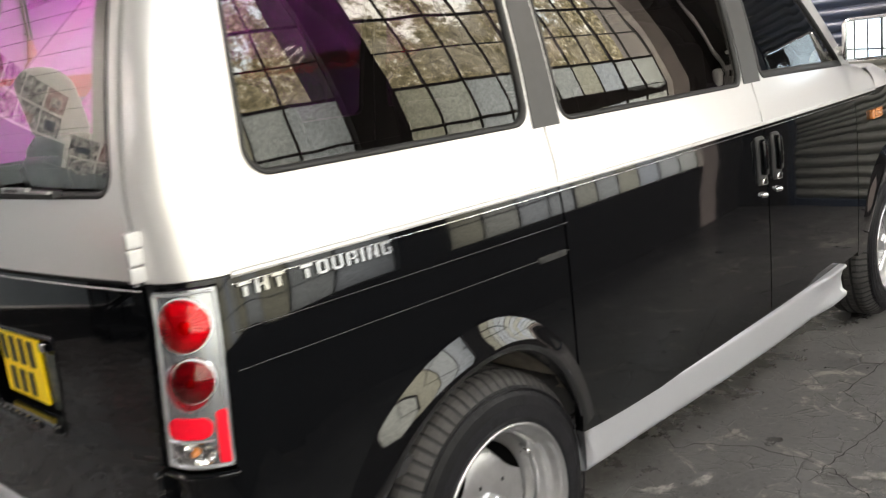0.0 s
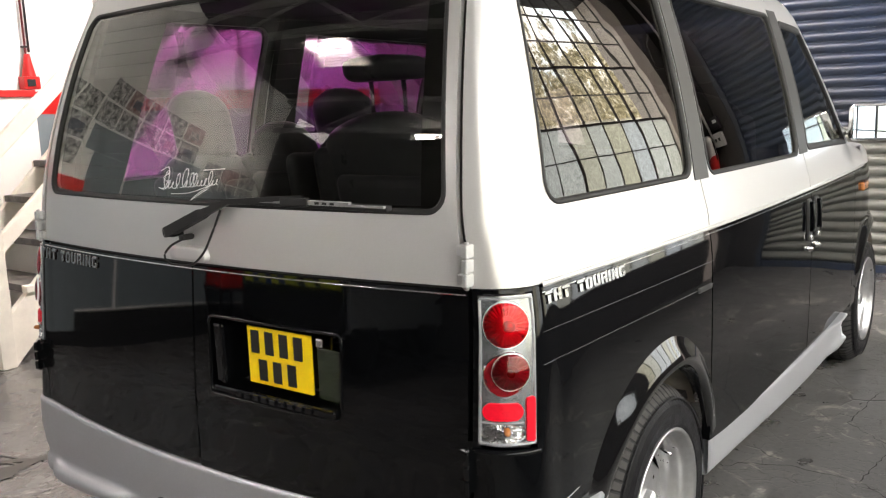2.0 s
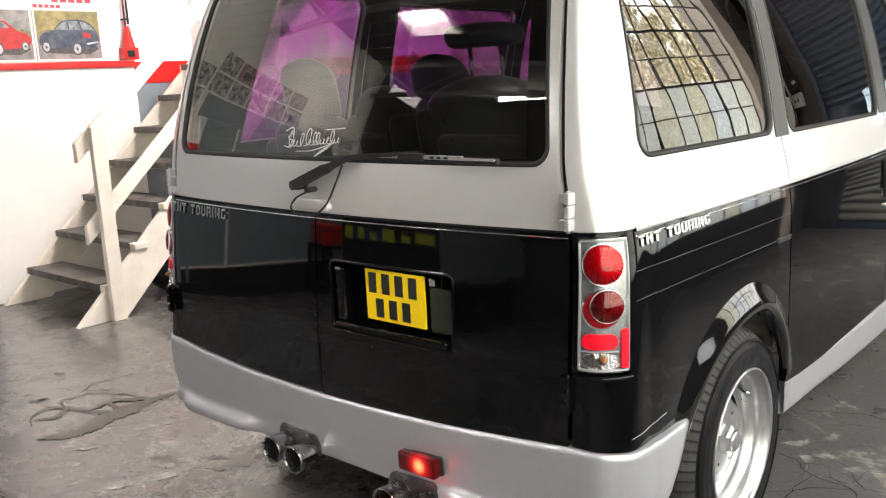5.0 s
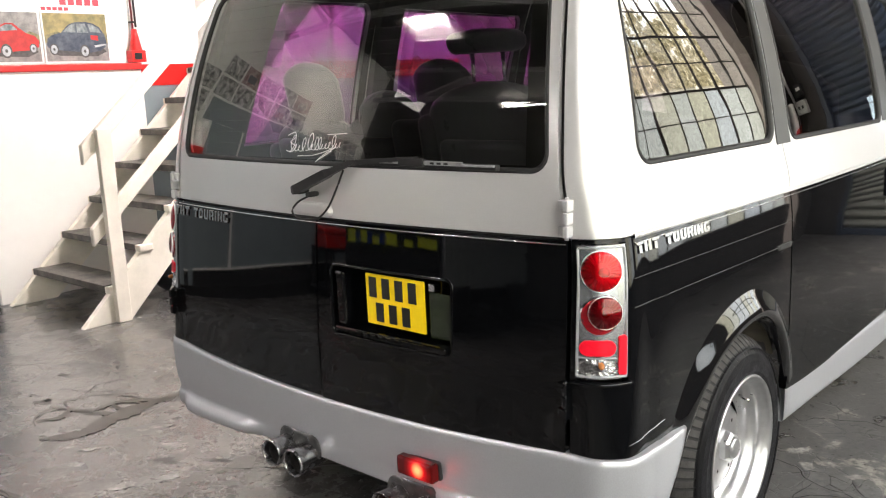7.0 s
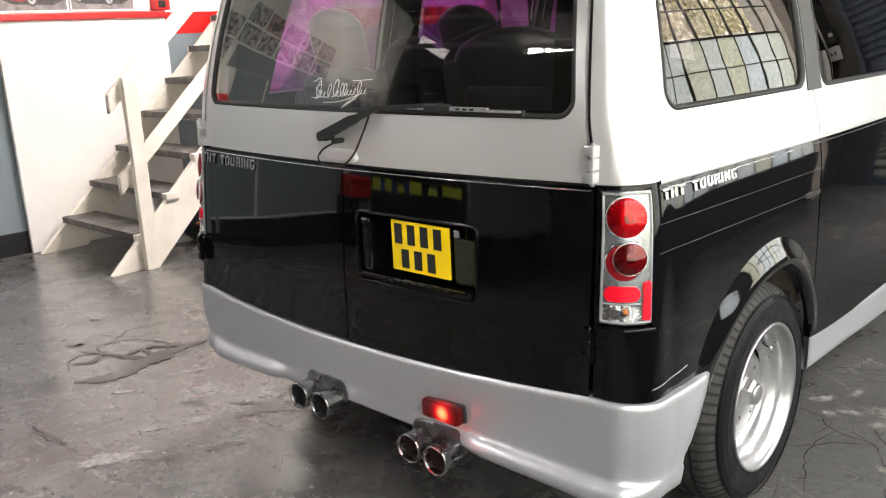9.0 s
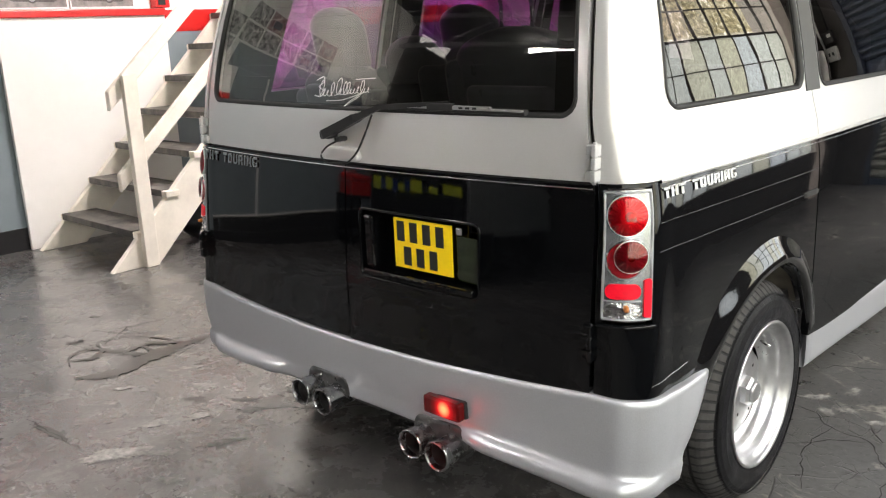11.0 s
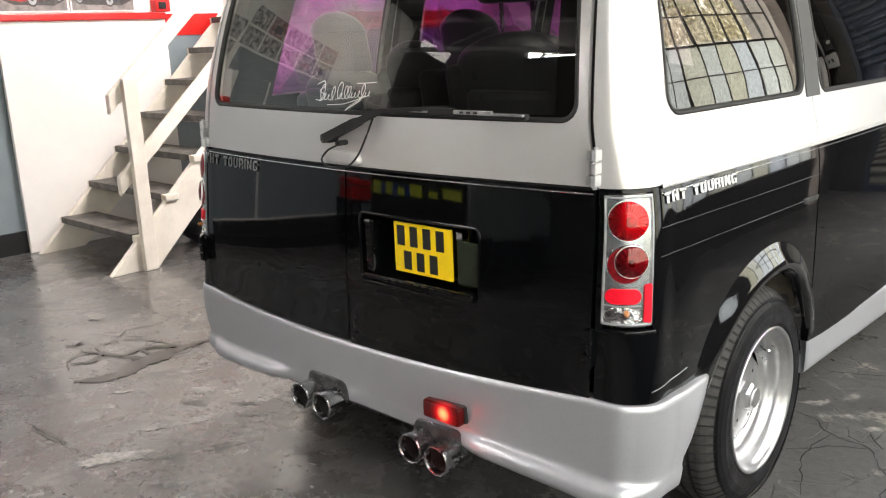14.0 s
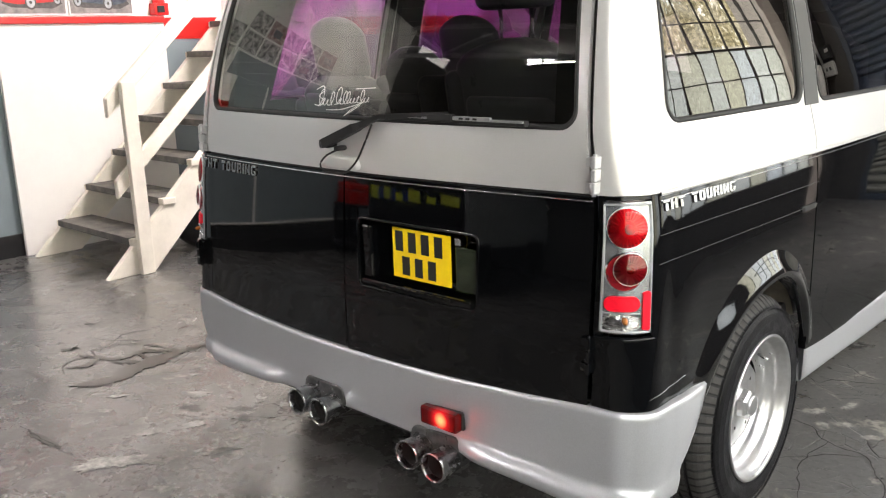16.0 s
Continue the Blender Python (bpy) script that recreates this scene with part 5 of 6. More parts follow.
def tyre_mesh(m, parent):
    """A tyre with ribbed, slotted tread."""
    prof = [(.214, -.02, 0), (.218, .0, 0), (.234, .007, 0), (.264, .008, 0), (.284, .003, 0), (.306, -.010, 1), (.320, -.024, 1), (.330, -.038, 1), (.334, -.048, 1), (.335, -.068, 1), (.335, -.070, 2), (.335, -.078, 2), (.336, -.080, 3), (.336, -.106, 3), (.336, -.108, 2), (.336, -.116, 2), (.336, -.118, 3), (.336, -.144, 3), (.335, -.146, 2), (.335, -.154, 2), (.335, -.156, 1), (.333, -.184, 1), (.325, -.20, 1), (.30, -.235, 0), (.24, -.24, 0)]
    n, k = 432, len(prof)
    vs, fs, sl = [], [], []
    for i in range(n):
        a = 2 * math.pi * i / n
        for r, z, kind in prof:
            if kind == 2:
                r -= .007
            elif kind == 1 and i % 6 == 0:
                r -= .0026
            elif kind == 3 and i % 6 == 3:
                r -= .005
            vs.append(m @ Vector((r * math.cos(a), r * math.sin(a), z)))
    for i in range(n):
        j = (i + 1) % n
        for q in range(k - 1):
            fs.append((i * k + q, j * k + q, j * k + q + 1, i * k + q + 1))
            # shallow grooves get a near-black colour as painted shade
            t = prof[q][2]
            sl.append(2 if t == 2 or (t == 1 and i % 6 in (0, 5)) else 1 if t else 0)
    return part("tyre", vs, fs, RUBBER, parent, smooth=False, mats=[RUBBER, TREAD, GROOVE_SHADE], slots=sl)


def wheel(x, y, s):
    top = new("wheel")
    top.parent = van
    top["label"] = "deep polished alloy wheel with a road tyre"
    m = pose(x, y, Z_W, 0, 90 * s, 0)
    tyre = tyre_mesh(m, top)
    lathe("sidewall_rib", [(.298, .0005), (.3005, .0035), (.303, -.004)], RUBBER, tyre, 72, m)
    m = m @ Matrix.Diagonal((.925, .925, 1, 1))
    rim = lathe("rim", [(.230, -.014), (.238, -.002), (.241, .005), (.238, .009), (.232, .008), (.227, .0), (.224, -.012), (.216, -.016), (.213, -.030), (.211, -.046), (.203, -.050), (.200, -.066), (.197, -.080), (.188, -.084), (.184, -.10), (.180, -.13), (.178, -.18), (.19, -.22)], ALLOY, top, 96, m)
    dish = [(.181, -.115), (.176, -.100), (.166, -.084), (.152, -.072), (.135, -.064), (.105, -.057), (.080, -.053), (.058, -.051), (.0, -.050)]
    lathe("rim_centre", dish, ALLOY, top, 64, m)
    depth = hermite([r for r, _ in reversed(dish)], [z for _, z in reversed(dish)])
    hub = lathe("hub_cap", [(.052, -.052), (.050, -.034), (.041, -.026), (.0, -.025)], ALLOY, top, 6, m)
    for q in hub.data.polygons:
        q.use_smooth = False
    lathe("cap_disc", [(.034, -.025), (.034, -.019), (.028, -.016), (0, -.016)], ALLOY, hub, 24, m)
    # half-moon openings in the centre, their shade painted as dark sheets above the dish
    for k in range(4):
        a0 = math.pi / 2 * k + .84
        vs = []
        nn, rows = 16, 5
        for j in range(rows + 1):
            for i in range(nn + 1):
                b = -.58 + 1.16 * i / nn
                r = .172 - .046 * (j / rows) * math.cos(b / .58 * math.pi / 2) ** .7
                vs.append(m @ Vector((r * math.cos(a0 + b), r * math.sin(a0 + b), depth(r) + .0022)))
        fs = [(j * (nn + 1) + i, j * (nn + 1) + i + 1, (j + 1) * (nn + 1) + i + 1, (j + 1) * (nn + 1) + i) for j in range(rows) for i in range(nn)]
        part("opening", vs, fs, OPENING_SHADE, rim, smooth=False)
    # bolt holes: flat dark discs that stand for the shade inside
    for k in range(6):
        a0 = math.pi / 3 * k + .4
        lathe("bolt_hole_shade", [(0, 0), (.006, 0)], SOOT_AND_HOLE_SHADE, rim, 12, m @ pose(.086 * math.cos(a0), .086 * math.sin(a0), depth(.086) + .002))
    tube("valve", [m @ Vector((.196 * math.cos(2.2), .196 * math.sin(2.2), -.07)), m @ Vector((.182 * math.cos(2.2), .182 * math.sin(2.2), -.035))], .005, CHROME, rim)
    return top


for yy in (Y_RW, Y_FW):
    wheel(.926, yy, 1)
    wheel(-.926, yy, -1)


# ---- lamps, trim and fittings of the van ----
def disc_on(name, f, a, z, ra, rz, up, mat, parent, n=28, rings=5, dome=.012, label="", flip=False):
    """A domed lens lying on a skin, centred at (a, z)."""
    vs, fs = [], []
    for k in range(rings + 1):
        t = k / rings
        h = up + dome * (1 - t * t)
        for i in range(n):
            w = 2 * math.pi * i / n
            vs.append(f(a + ra * t * math.cos(w), z + rz * t * math.sin(w), -h if k < rings else .004))
    for k in range(rings):
        for i in range(n):
            j = (i + 1) % n
            q = (k * n + i, (k + 1) * n + i, (k + 1) * n + j, k * n + j)
            fs.append(tuple(reversed(q)) if flip else q)
    return part(name, vs, fs, mat, parent, label)


def pad_on(name, f, corners, r, up, mat, parent, label="", flip=False, soft=.004):
    """A raised rounded pad lying on a skin."""
    pts = [p for p, _, _ in rounded(corners, r, 5, 6)]
    n = len(pts)
    c = sum(pts, Vector((0, 0))) / n
    vs, fs = [], []
    for sc, ins in ((1.0, .003), (1.0, -up + soft), (.97, -up), (.6, -up), (.2, -up), (0.02, -up)):
        for p in pts:
            g = c + (p - c) * sc
            vs.append(f(g.x, g.y, ins))
    for k in range(5):
        for i in range(n):
            j = (i + 1) % n
            q = (k * n + i, (k + 1) * n + i, (k + 1) * n + j, k * n + j)
            fs.append(tuple(reversed(q)) if flip else q)
    return part(name, vs, fs, mat, parent, label, smooth=soft > .003)


def fluted_lens(name, f, a, z, ra, rz, up, mat, parent, ribs, dome=.012, eye=.34, amp=.0016, label="", flip=False):
    """A round lens with a smooth eye and a pressed fan of ribs round it."""
    vs, fs = [], []
    n = ribs * 4
    steps = (0.02, eye * .6, eye, eye + .04, .55, .72, .86, .94, 1.0)
    for k, t in enumerate(steps):
        for i in range(n):
            w = 2 * math.pi * i / n
            h = up + dome * (1 - t * t)
            if eye < t < .94:
                h += amp * (1 if i % 4 in (1, 2) else -1) - .0015
                if .5 < t < .8 and (i // 4) % 2:
                    h += amp * .8
            vs.append(f(a + ra * t * math.cos(w), z + rz * t * math.sin(w), -h if t < 1 else .003))
    for k in range(len(steps) - 1):
        for i in range(n):
            j = (i + 1) % n
            q = (k * n + i, (k + 1) * n + i, (k + 1) * n + j, k * n + j)
            fs.append(tuple(reversed(q)) if flip else q)
    return part(name, vs, fs, mat, parent, label, smooth=False)


def tail_light(s):
    f = lambda u, z, ins=0.0: skin(s * u, z, ins)
    fl = s < 0
    U0, U1, Z0, Z1 = 3.22, 5.02, .752, 1.053
    A = lambda a: U0 + (U1 - U0) * a
    B = lambda b: Z1 + (Z0 - Z1) * b
    wu, hz = U1 - U0, Z1 - Z0
    fm = lambda a, z, ins=0.0: f(U0 + a / .115 * (U1 - U0), z, ins)
    M = lambda a: a * .115
    body = patch("tail_light", skin, s * U0, s * U1, Z0, Z1, REFLECTOR, van, 16, 16, thick=.03, flip=fl, label="clear tail light with chromed bowls and red lenses")
    band("bezel", fm, [(.003, Z0 + .004), (.112, Z0 + .004), (.112, Z1 - .004), (.003, Z1 - .004)], .006, .005, .001, .005, CLEARRIM, body, flip=fl)
    disc_on("lens_ring", f, A(.48), B(.19), .45 * wu, .171 * hz, .002, CHROME, body, dome=.002, flip=fl)
    fluted_lens("lens_bowl", f, A(.48), B(.19), .42 * wu, .160 * hz, .004, BOWL, body, 30, .003, .38, .0008, flip=fl)
    disc_on("upper_lens", f, A(.48), B(.19), .43 * wu, .163 * hz, .005, REDCOVER, body, dome=.007, n=40, rings=8, flip=fl, label="bright red round lens over a ribbed bowl")
    disc_on("lens_eye", f, A(.53), B(.195), .15 * wu, .058 * hz, .006, REDLENS, body, n=18, rings=3, dome=.003, flip=fl)
    disc_on("lens_ring", f, A(.45), B(.525), .45 * wu, .172 * hz, .002, CHROME, body, dome=.001, flip=fl)
    disc_on("lens_bowl", f, A(.45), B(.525), .42 * wu, .162 * hz, .003, DARKLENS, body, n=36, dome=.003, flip=fl, label="smoked red bowl")
    disc_on("lens_ring", f, A(.55), B(.495), .355 * wu, .141 * hz, .006, CHROME, body, dome=.003, flip=fl)
    fluted_lens("lens_bowl", f, A(.55), B(.495), .325 * wu, .130 * hz, .009, BOWL, body, 26, .003, .35, .0008, flip=fl)
    disc_on("lower_lens", f, A(.55), B(.495), .335 * wu, .134 * hz, .010, DARKCOVER, body, dome=.007, n=36, rings=8, flip=fl, label="dark red round lens in a smoked bowl")
    disc_on("lens_eye", f, A(.55), B(.50), .09 * wu, .036 * hz, .0135, REDLENS, body, n=18, rings=3, dome=.003, flip=fl)
    pad_on("reflector", fm, [(M(.08), B(.822)), (M(.76), B(.822)), (M(.76), B(.706)), (M(.08), B(.706))], .0165, .006, LAMPSIDE, body, "red oblong lens", flip=fl, soft=.003)
    pad_on("side_reflector", fm, [(M(.81), B(.965)), (M(.965), B(.975)), (M(.965), B(.668)), (M(.81), B(.68))], .004, .006, LAMPSIDE, body, "bright red side reflector", flip=fl, soft=.003)
    strip("divider", f, [(A(.06 + .14 * i), B(.838)) for i in range(6)], .0024, .007, CLEARRIM, body, flip=fl)
    fluted_lens("reversing_bowl", f, A(.42), B(.915), .41 * wu, .076 * hz, .002, CHROME, body, 30, .001, .30, .0007, flip=fl)
    disc_on("indicator_bulb", f, A(.49), B(.895), .07 * wu, .030 * hz, .007, AMBER, body, n=16, rings=3, flip=fl)
    strip("lamp_sill", f, [(U0 - .1 + i * .13, Z0 - .012) for i in range(16)], .010, .010, BLACK, body, flip=fl)


LAMPSIDE = material("fluorescent red reflector", (0.76, 0.007, 0.024), 0.40, vary=0.12, scale=90, spec=0.2, bump=0.1, bscale=200)
tail_light(1)
tail_light(-1)

# the belt's moulding
for s in (1, -1):
    f = side(s)
    strip("belt_trim", f, [(.10 + i * .1, BELT) for i in range(33)], .012, .005, SILVER, van, flip=s < 0)
    strip("belt_trim", f, [(.10 + i * .1, BELT - .016) for i in range(33)], .003, .002, CHROME, van, flip=s < 0)
strip("belt_trim", rear, [(-.78 + i * .04, BELT - .012) for i in range(40)], .003, .002, CHROME, van)

# pressed grooves and the sliding door's rail
for s in (1, -1):
    f = side(s)
    strip("crease", f, [(.092 + i * .0197, .972) for i in range(46)], .0015, .001, GREYTRIM, van, flip=s < 0)
    strip("door_rail", f, [(.092 + i * .0197, .906) for i in range(46)], .0017, .001, GREYTRIM, van, flip=s < 0)
    pad_on("rail_slot", f, [(.86, .897), (.962, .897), (.962, .912), (.86, .912)], .005, .004, SEAL, van, flip=s < 0)


def flare(s, yc):
    """The wheel arch's rolled edge."""
    f = side(s)
    vs, fs = [], []
    prof = [(.486, .001), (.476, -.003), (.460, -.011), (.440, -.021), (.422, -.028), (.409, -.028), (.400, -.014), (.396, .05)]
    n = 56
    k = len(prof)
    for i in range(n + 1):
        a = radians(20 + (143 if yc < 2 else 150) * i / n)
        for r, o in prof:
            if a > math.pi / 2 and yc < 2:
                r = .396 + (r - .396) * (1 - .30 * (a - math.pi / 2))
            fore = FORE if a > math.pi / 2 and yc < 2 else 1
            y, z = yc - .008 - r * fore * math.cos(a), Z_W + r * math.sin(a)
            lim = max(.05, math.sin(math.pi * i / n)) ** .45 * (1 if fore == 1 else 1 - .45 * (a - math.pi / 2))
            vs.append(f(y, max(z, .28), o * lim))
    for i in range(n):
        for j in range(k - 1):
            q = (i * k + j, i * k + j + 1, (i + 1) * k + j + 1, (i + 1) * k + j)
            fs.append(q if s > 0 else tuple(reversed(q)))
    part("wheel_arch", vs, fs, FLAREBLACK, van, "gloss black flared wheel arch")
    # the liner inside the arch
    vs, fs = [], []
    for i in range(25):
        a = radians(38 + 112 * i / 24)
        for xx in (.90, .60):
            fore = FORE + .07 if a > math.pi / 2 and yc < 2 else 1
            vs.append((s * xx, yc - .405 * fore * math.cos(a), Z_W + .405 * math.sin(a)))
    for i in range(24):
        fs.append((2 * i, 2 * i + 1, 2 * i + 3, 2 * i + 2))
    vs += [(s * .60, yc - .6, .25), (s * .60, yc + .6, .25), (s * .60, yc + .6, .9), (s * .60, yc - .6, .9)]
    b = len(vs) - 4
    fs.append((b, b + 1, b + 2, b + 3))
    part("arch_liner", vs, fs, LINER, van, "dusty inner wheel arch")


for s in (1, -1):
    for yc in (Y_RW, Y_FW):
        flare(s, yc)


def smooth(pts, m=6):
    F = [hermite(list(range(len(pts))), [p[k] for p in pts]) for k in range(3)]
    return [Vector([f(i / m) for f in F]) for i in range((len(pts) - 1) * m + 1)]


def side_skirt(s):
    """A skirt that deepens to the rear, with a scooped, flared front end."""
    vs, fs = [], []
    ys = [.985 + i * .0363 for i in range(50)]
    low = hermite([.9, 1.2, 1.6, 2.18, 2.4, 2.8], [.322, .322, .312, .300, .297, .298])
    for y in ys:
        z0, z1 = low(y), SKIRT_TOP(y)
        t = min(1, max(0, (y - 2.42) / .22))
        t = t * t * (3 - 2 * t)
        x = side(1)(y, .43).x - .018 * max(0, 1 - (y - .925) / 1.2) ** 1.3
        o = .020 * t
        h = z1 - z0
        for dx, z in ((-.016, z1), (.003 + o, z1), (.008 + o, z1 - .004), (.010 + o, z1 - .010), (.010 + o * .25, z1 - .10 * h - .008), (.010 - .005 * t, z1 - .45 * h), (.009 + o * .1, z0 + .25 * h), (.009 + o * .9, z0 + .020), (.008 + o, z0 + .010), (.004 + o, z0 + .001), (-.006, z0), (-.06, z0)):
            vs.append((s * (x + dx), y, z))
    k = 12
    for i in range(len(ys) - 1):
        for j in range(k - 1):
            q = (i * k + j, i * k + j + 1, (i + 1) * k + j + 1, (i + 1) * k + j)
            fs.append(tuple(reversed(q)) if s > 0 else q)
    e = (len(ys) - 1) * k
    cap = tuple(range(e, e + k))
    fs.append(cap if s > 0 else tuple(reversed(cap)))
    cap = tuple(range(k))
    fs.append(tuple(reversed(cap)) if s > 0 else cap)
    part("side_skirt", vs, fs, SATIN, van, "satin silver side skirt with a scooped front end")


side_skirt(1)
side_skirt(-1)


def hinge(x, z0, z1, mat, w=.03, up=.022):
    s = 1 if x > 0 else -1
    bm = bmesh.new()
    p = rear(abs(x) if x > 0 else -abs(x), (z0 + z1) / 2)
    n = 3
    h = (z1 - z0) / n
    for i in range(n):
        # the barrel in three lengths, a leaf on the outer two
        a, b = sorted((p.x + s * .002, p.x + s * w / 2))
        box_bm(bm, (a, p.y - up, z0 + i * h + .001), (b, p.y + .006, z0 + (i + 1) * h - .001), .003)
        if i != 1:
            a, b = sorted((p.x - s * w / 2, p.x + s * .004))
            box_bm(bm, (a, p.y - up * .62, z0 + i * h + .004), (b, p.y + .006, z0 + (i + 1) * h - .003), .002)
    for v in bm.verts:
        v.co.y += rear(x, v.co.z).y - p.y
    ob = from_bm("hinge", bm, mat, van, "polished metal hinge" if mat is KNUCKLE else "black hinge", smooth=False)
    tube("hinge_pin", [(p.x + s * w * .27, rear(x, z0).y - up * .55, z0 - .004), (p.x + s * w * .27, rear(x, z1).y - up * .55, z1 + .004)], .005, mat, ob)


hinge(.785, 1.070, 1.158, KNUCKLE)
hinge(-.790, 1.070, 1.158, KNUCKLE)
hinge(.782, .648, .740, BLACK, .028, .020)
hinge(-.800, .665, .752, BLACK, .03, .03)

# release handle and wiper on the liftgate
pad_on("gate_handle", rear, [(-.078, 1.074), (.070, 1.074), (.052, 1.110), (-.062, 1.110)], .012, .018, SILVER, gate, "silver release handle")


def on_gate(x, z, up):
    return rear(x, z, -up)


arm = tube("wiper_arm", [on_gate(-.060, 1.142, .03), on_gate(-.045, 1.147, .036), on_gate(.085, 1.197, .036), on_gate(.10, 1.203, .032), on_gate(.17, 1.228, .028), on_gate(.40, 1.243, .022)], .012, SEAL, gate, n=4, turn=math.pi / 4, radii=[.013, .018, .017, .013, .009, .006], label="black wiper arm")
arm.data.polygons.foreach_set("use_smooth", [False] * len(arm.data.polygons))
box("wiper_pivot", (-.066, -.10, 1.134), (-.026, -.058, 1.160), SEAL, gate, .008)
box("wiper_pivot", (-.008, -.095, 1.128), (.012, -.058, 1.142), SEAL, gate, .005)
box("wiper_blade", (.17, -.056, 1.219), (.625, -.038, 1.233), SEAL, arm, .003)
for x, w, h in ((.17, .056, .005), (.226, .100, .010), (.410, .118, .010), (.528, .095, .005)):
    br = box("blade_bridge", (x, -.064, 1.2275), (x + w, -.053, 1.2275 + h), BRIDGE, arm, .0015)
    if h > .006:
        # no holes cut: proud black boxes stand for the dark of the slots
        for i in range(3):
            box("slot", (x + .022 + i * .022, -.0655, 1.230), (x + .034 + i * .022, -.063, 1.235), SEAL, br, 0)
box("blade_clip", (.326, -.068, 1.224), (.410, -.05, 1.242), SEAL, arm, .003)
tube("washer_hose", smooth([on_gate(.0, 1.135, .012), on_gate(-.05, 1.11, .03), on_gate(-.068, 1.085, .035), on_gate(-.04, 1.066, .034), on_gate(.02, 1.068, .03), on_gate(.07, 1.10, .026), on_gate(.10, 1.15, .02), on_gate(.125, 1.205, .012)]), .0030, SEAL, gate, n=6)

strip("scratch", side(1), [(.075 + i * .012, .590 + .0011 * i + .0006 * math.sin(i * 1.3)) for i in range(13)], .0005, .0008, SILVER, van, "pale scratch in the black paint")

# number plate recess
RD = .045
q = [rear(x, z, RD) for x, z in RH]
vs = [rear(x, z, .004) for x, z in RH] + q
part("recess", vs, [(4, 5, 6, 7), (0, 1, 5, 4), (1, 2, 6, 5), (2, 3, 7, 6), (3, 0, 4, 7)], BLACK, right_door, smooth=False)
band("recess_frame", rear, RH, .018, .004, .006, .002, BLACK, right_door, "raised black surround")
py = rear(.26, .83).y + .022
plate = box("number_plate", (.166, py, .786), (.378, py + .006, .926), YELLOW, right_door, .0015, "yellow number plate with dark marks in two rows")
box("pull_handle", (.070, py - .026, .775), (.104, py + .008, .928), BLACK, right_door, .008, "black pull handle")
box("plate_lamp", (.398, py - .006, .905), (.420, py + .02, .926), CHROME, right_door, .004)
box("side_reflector", (.390, py + .006, .778), (.462, py + .012, .900), GLASSY, right_door, .002)
box("lower_lip", (.062, py - .030, .752), (.466, py + .004, .772), BLACK, right_door, .006)
for i in range(9):
    box("badge_bar", (.150 + i * .029, py - .036, .755), (.170 + i * .029, py - .028, .769), BLACK, right_door, .002)
# marks: two rows of plain bars
for i in range(4):
    box("mark", (.180 + i * .048, py - .002, .862), (.207 + i * .048, py + .001, .918), INK, plate, 0)
for i in range(3):
    box("mark", (.203 + i * .048, py - .002, .796), (.230 + i * .048, py + .001, .848), INK, plate, 0)


# block capitals as strokes on a grid 6 wide and 8 high: (left, bottom, right, top)
STROKES = {
    "T": ((0, 5.6, 6, 8), (1.9, 0, 4.1, 5.6)),
    "H": ((0, 0, 2.1, 8), (3.9, 0, 6, 8), (2.1, 3, 3.9, 5)),
    "O": ((0, .8, 2.1, 7.2), (3.9, .8, 6, 7.2), (.8, 0, 5.2, 2), (.8, 6, 5.2, 8)),
    "U": ((0, .8, 2.1, 8), (3.9, .8, 6, 8), (.8, 0, 5.2, 2)),
    "R": ((0, 0, 2.1, 8), (2.1, 6.1, 5.4, 8), (3.9, 3.6, 6, 7.4), (2.1, 2.8, 5.2, 4.5), (4.0, 0, 6, 3.2)),
    "I": ((0, 0, 2.2, 8),),
    "N": ((0, 0, 2.1, 8), (4.0, 0, 6.1, 8), (1.6, 4.4, 3.2, 6.8), (2.8, 1.6, 4.4, 4.6)),
    "G": ((0, .8, 2.1, 7.2), (.8, 0, 5.2, 2), (.8, 6, 6, 8), (3.9, .8, 6, 4.2), (3.0, 2.9, 5.0, 4.2)),
}


def lettering(text, f, a0, a1, z, cap, mat, parent):
    """Raised block capitals that lie on a skin from a0 to a1, each letter a part."""
    top = new("lettering")
    top.parent = parent
    top["label"] = "raised chrome capital letters"
    wide = lambda c: 5.5 if c == " " else max(q[2] for q in STROKES[c]) + 1.3
    unit = (a1 - a0) / (sum(wide(c) for c in text) - 1.3)
    a = a0
    for c in text:
        if c != " ":
            bm = bmesh.new()
            for k, (l, b, r, t) in enumerate(STROKES[c]):
                box_bm(bm, (l, b, 0), (r, t, 1), .35, seg=1)
            for v in bm.verts:
                v.co = f(a + v.co.x * unit, z + v.co.y / 8 * cap, .001 - .006 * v.co.z)
            from_bm("letter", bm, mat, top)
        a += wide(c) * unit
    return top


lettering("THT TOURING", side(1), .106, .442, 1.024, .027, BADGE, van)
lettering("THT TOURING", rear, -.800, -.442, 1.014, .033, BADGE, left_door)


def door_handle(s, y):
    f = side(s)
    fl = s < 0
    b = pad_on("door_handle", f, [(y - .032, .872), (y + .032, .872), (y + .032, 1.030), (y - .032, 1.030)], .014, .006, SEAL, van, "black upright door handle", flip=fl)
    pad_on("paddle", f, [(y - .014, .905), (y + .014, .905), (y + .014, 1.020), (y - .014, 1.020)], .010, .022, BLACK, b, flip=fl)
    pad_on("push_button", f, [(y - .018, .872), (y + .020, .872), (y + .018, .894), (y - .016, .894)], .006, .014, CHROME, b, "chrome button", flip=fl)
    disc_on("lock", f, y + .006, .838, .013, .013, .006, CHROME, b, n=14, rings=3, flip=fl)


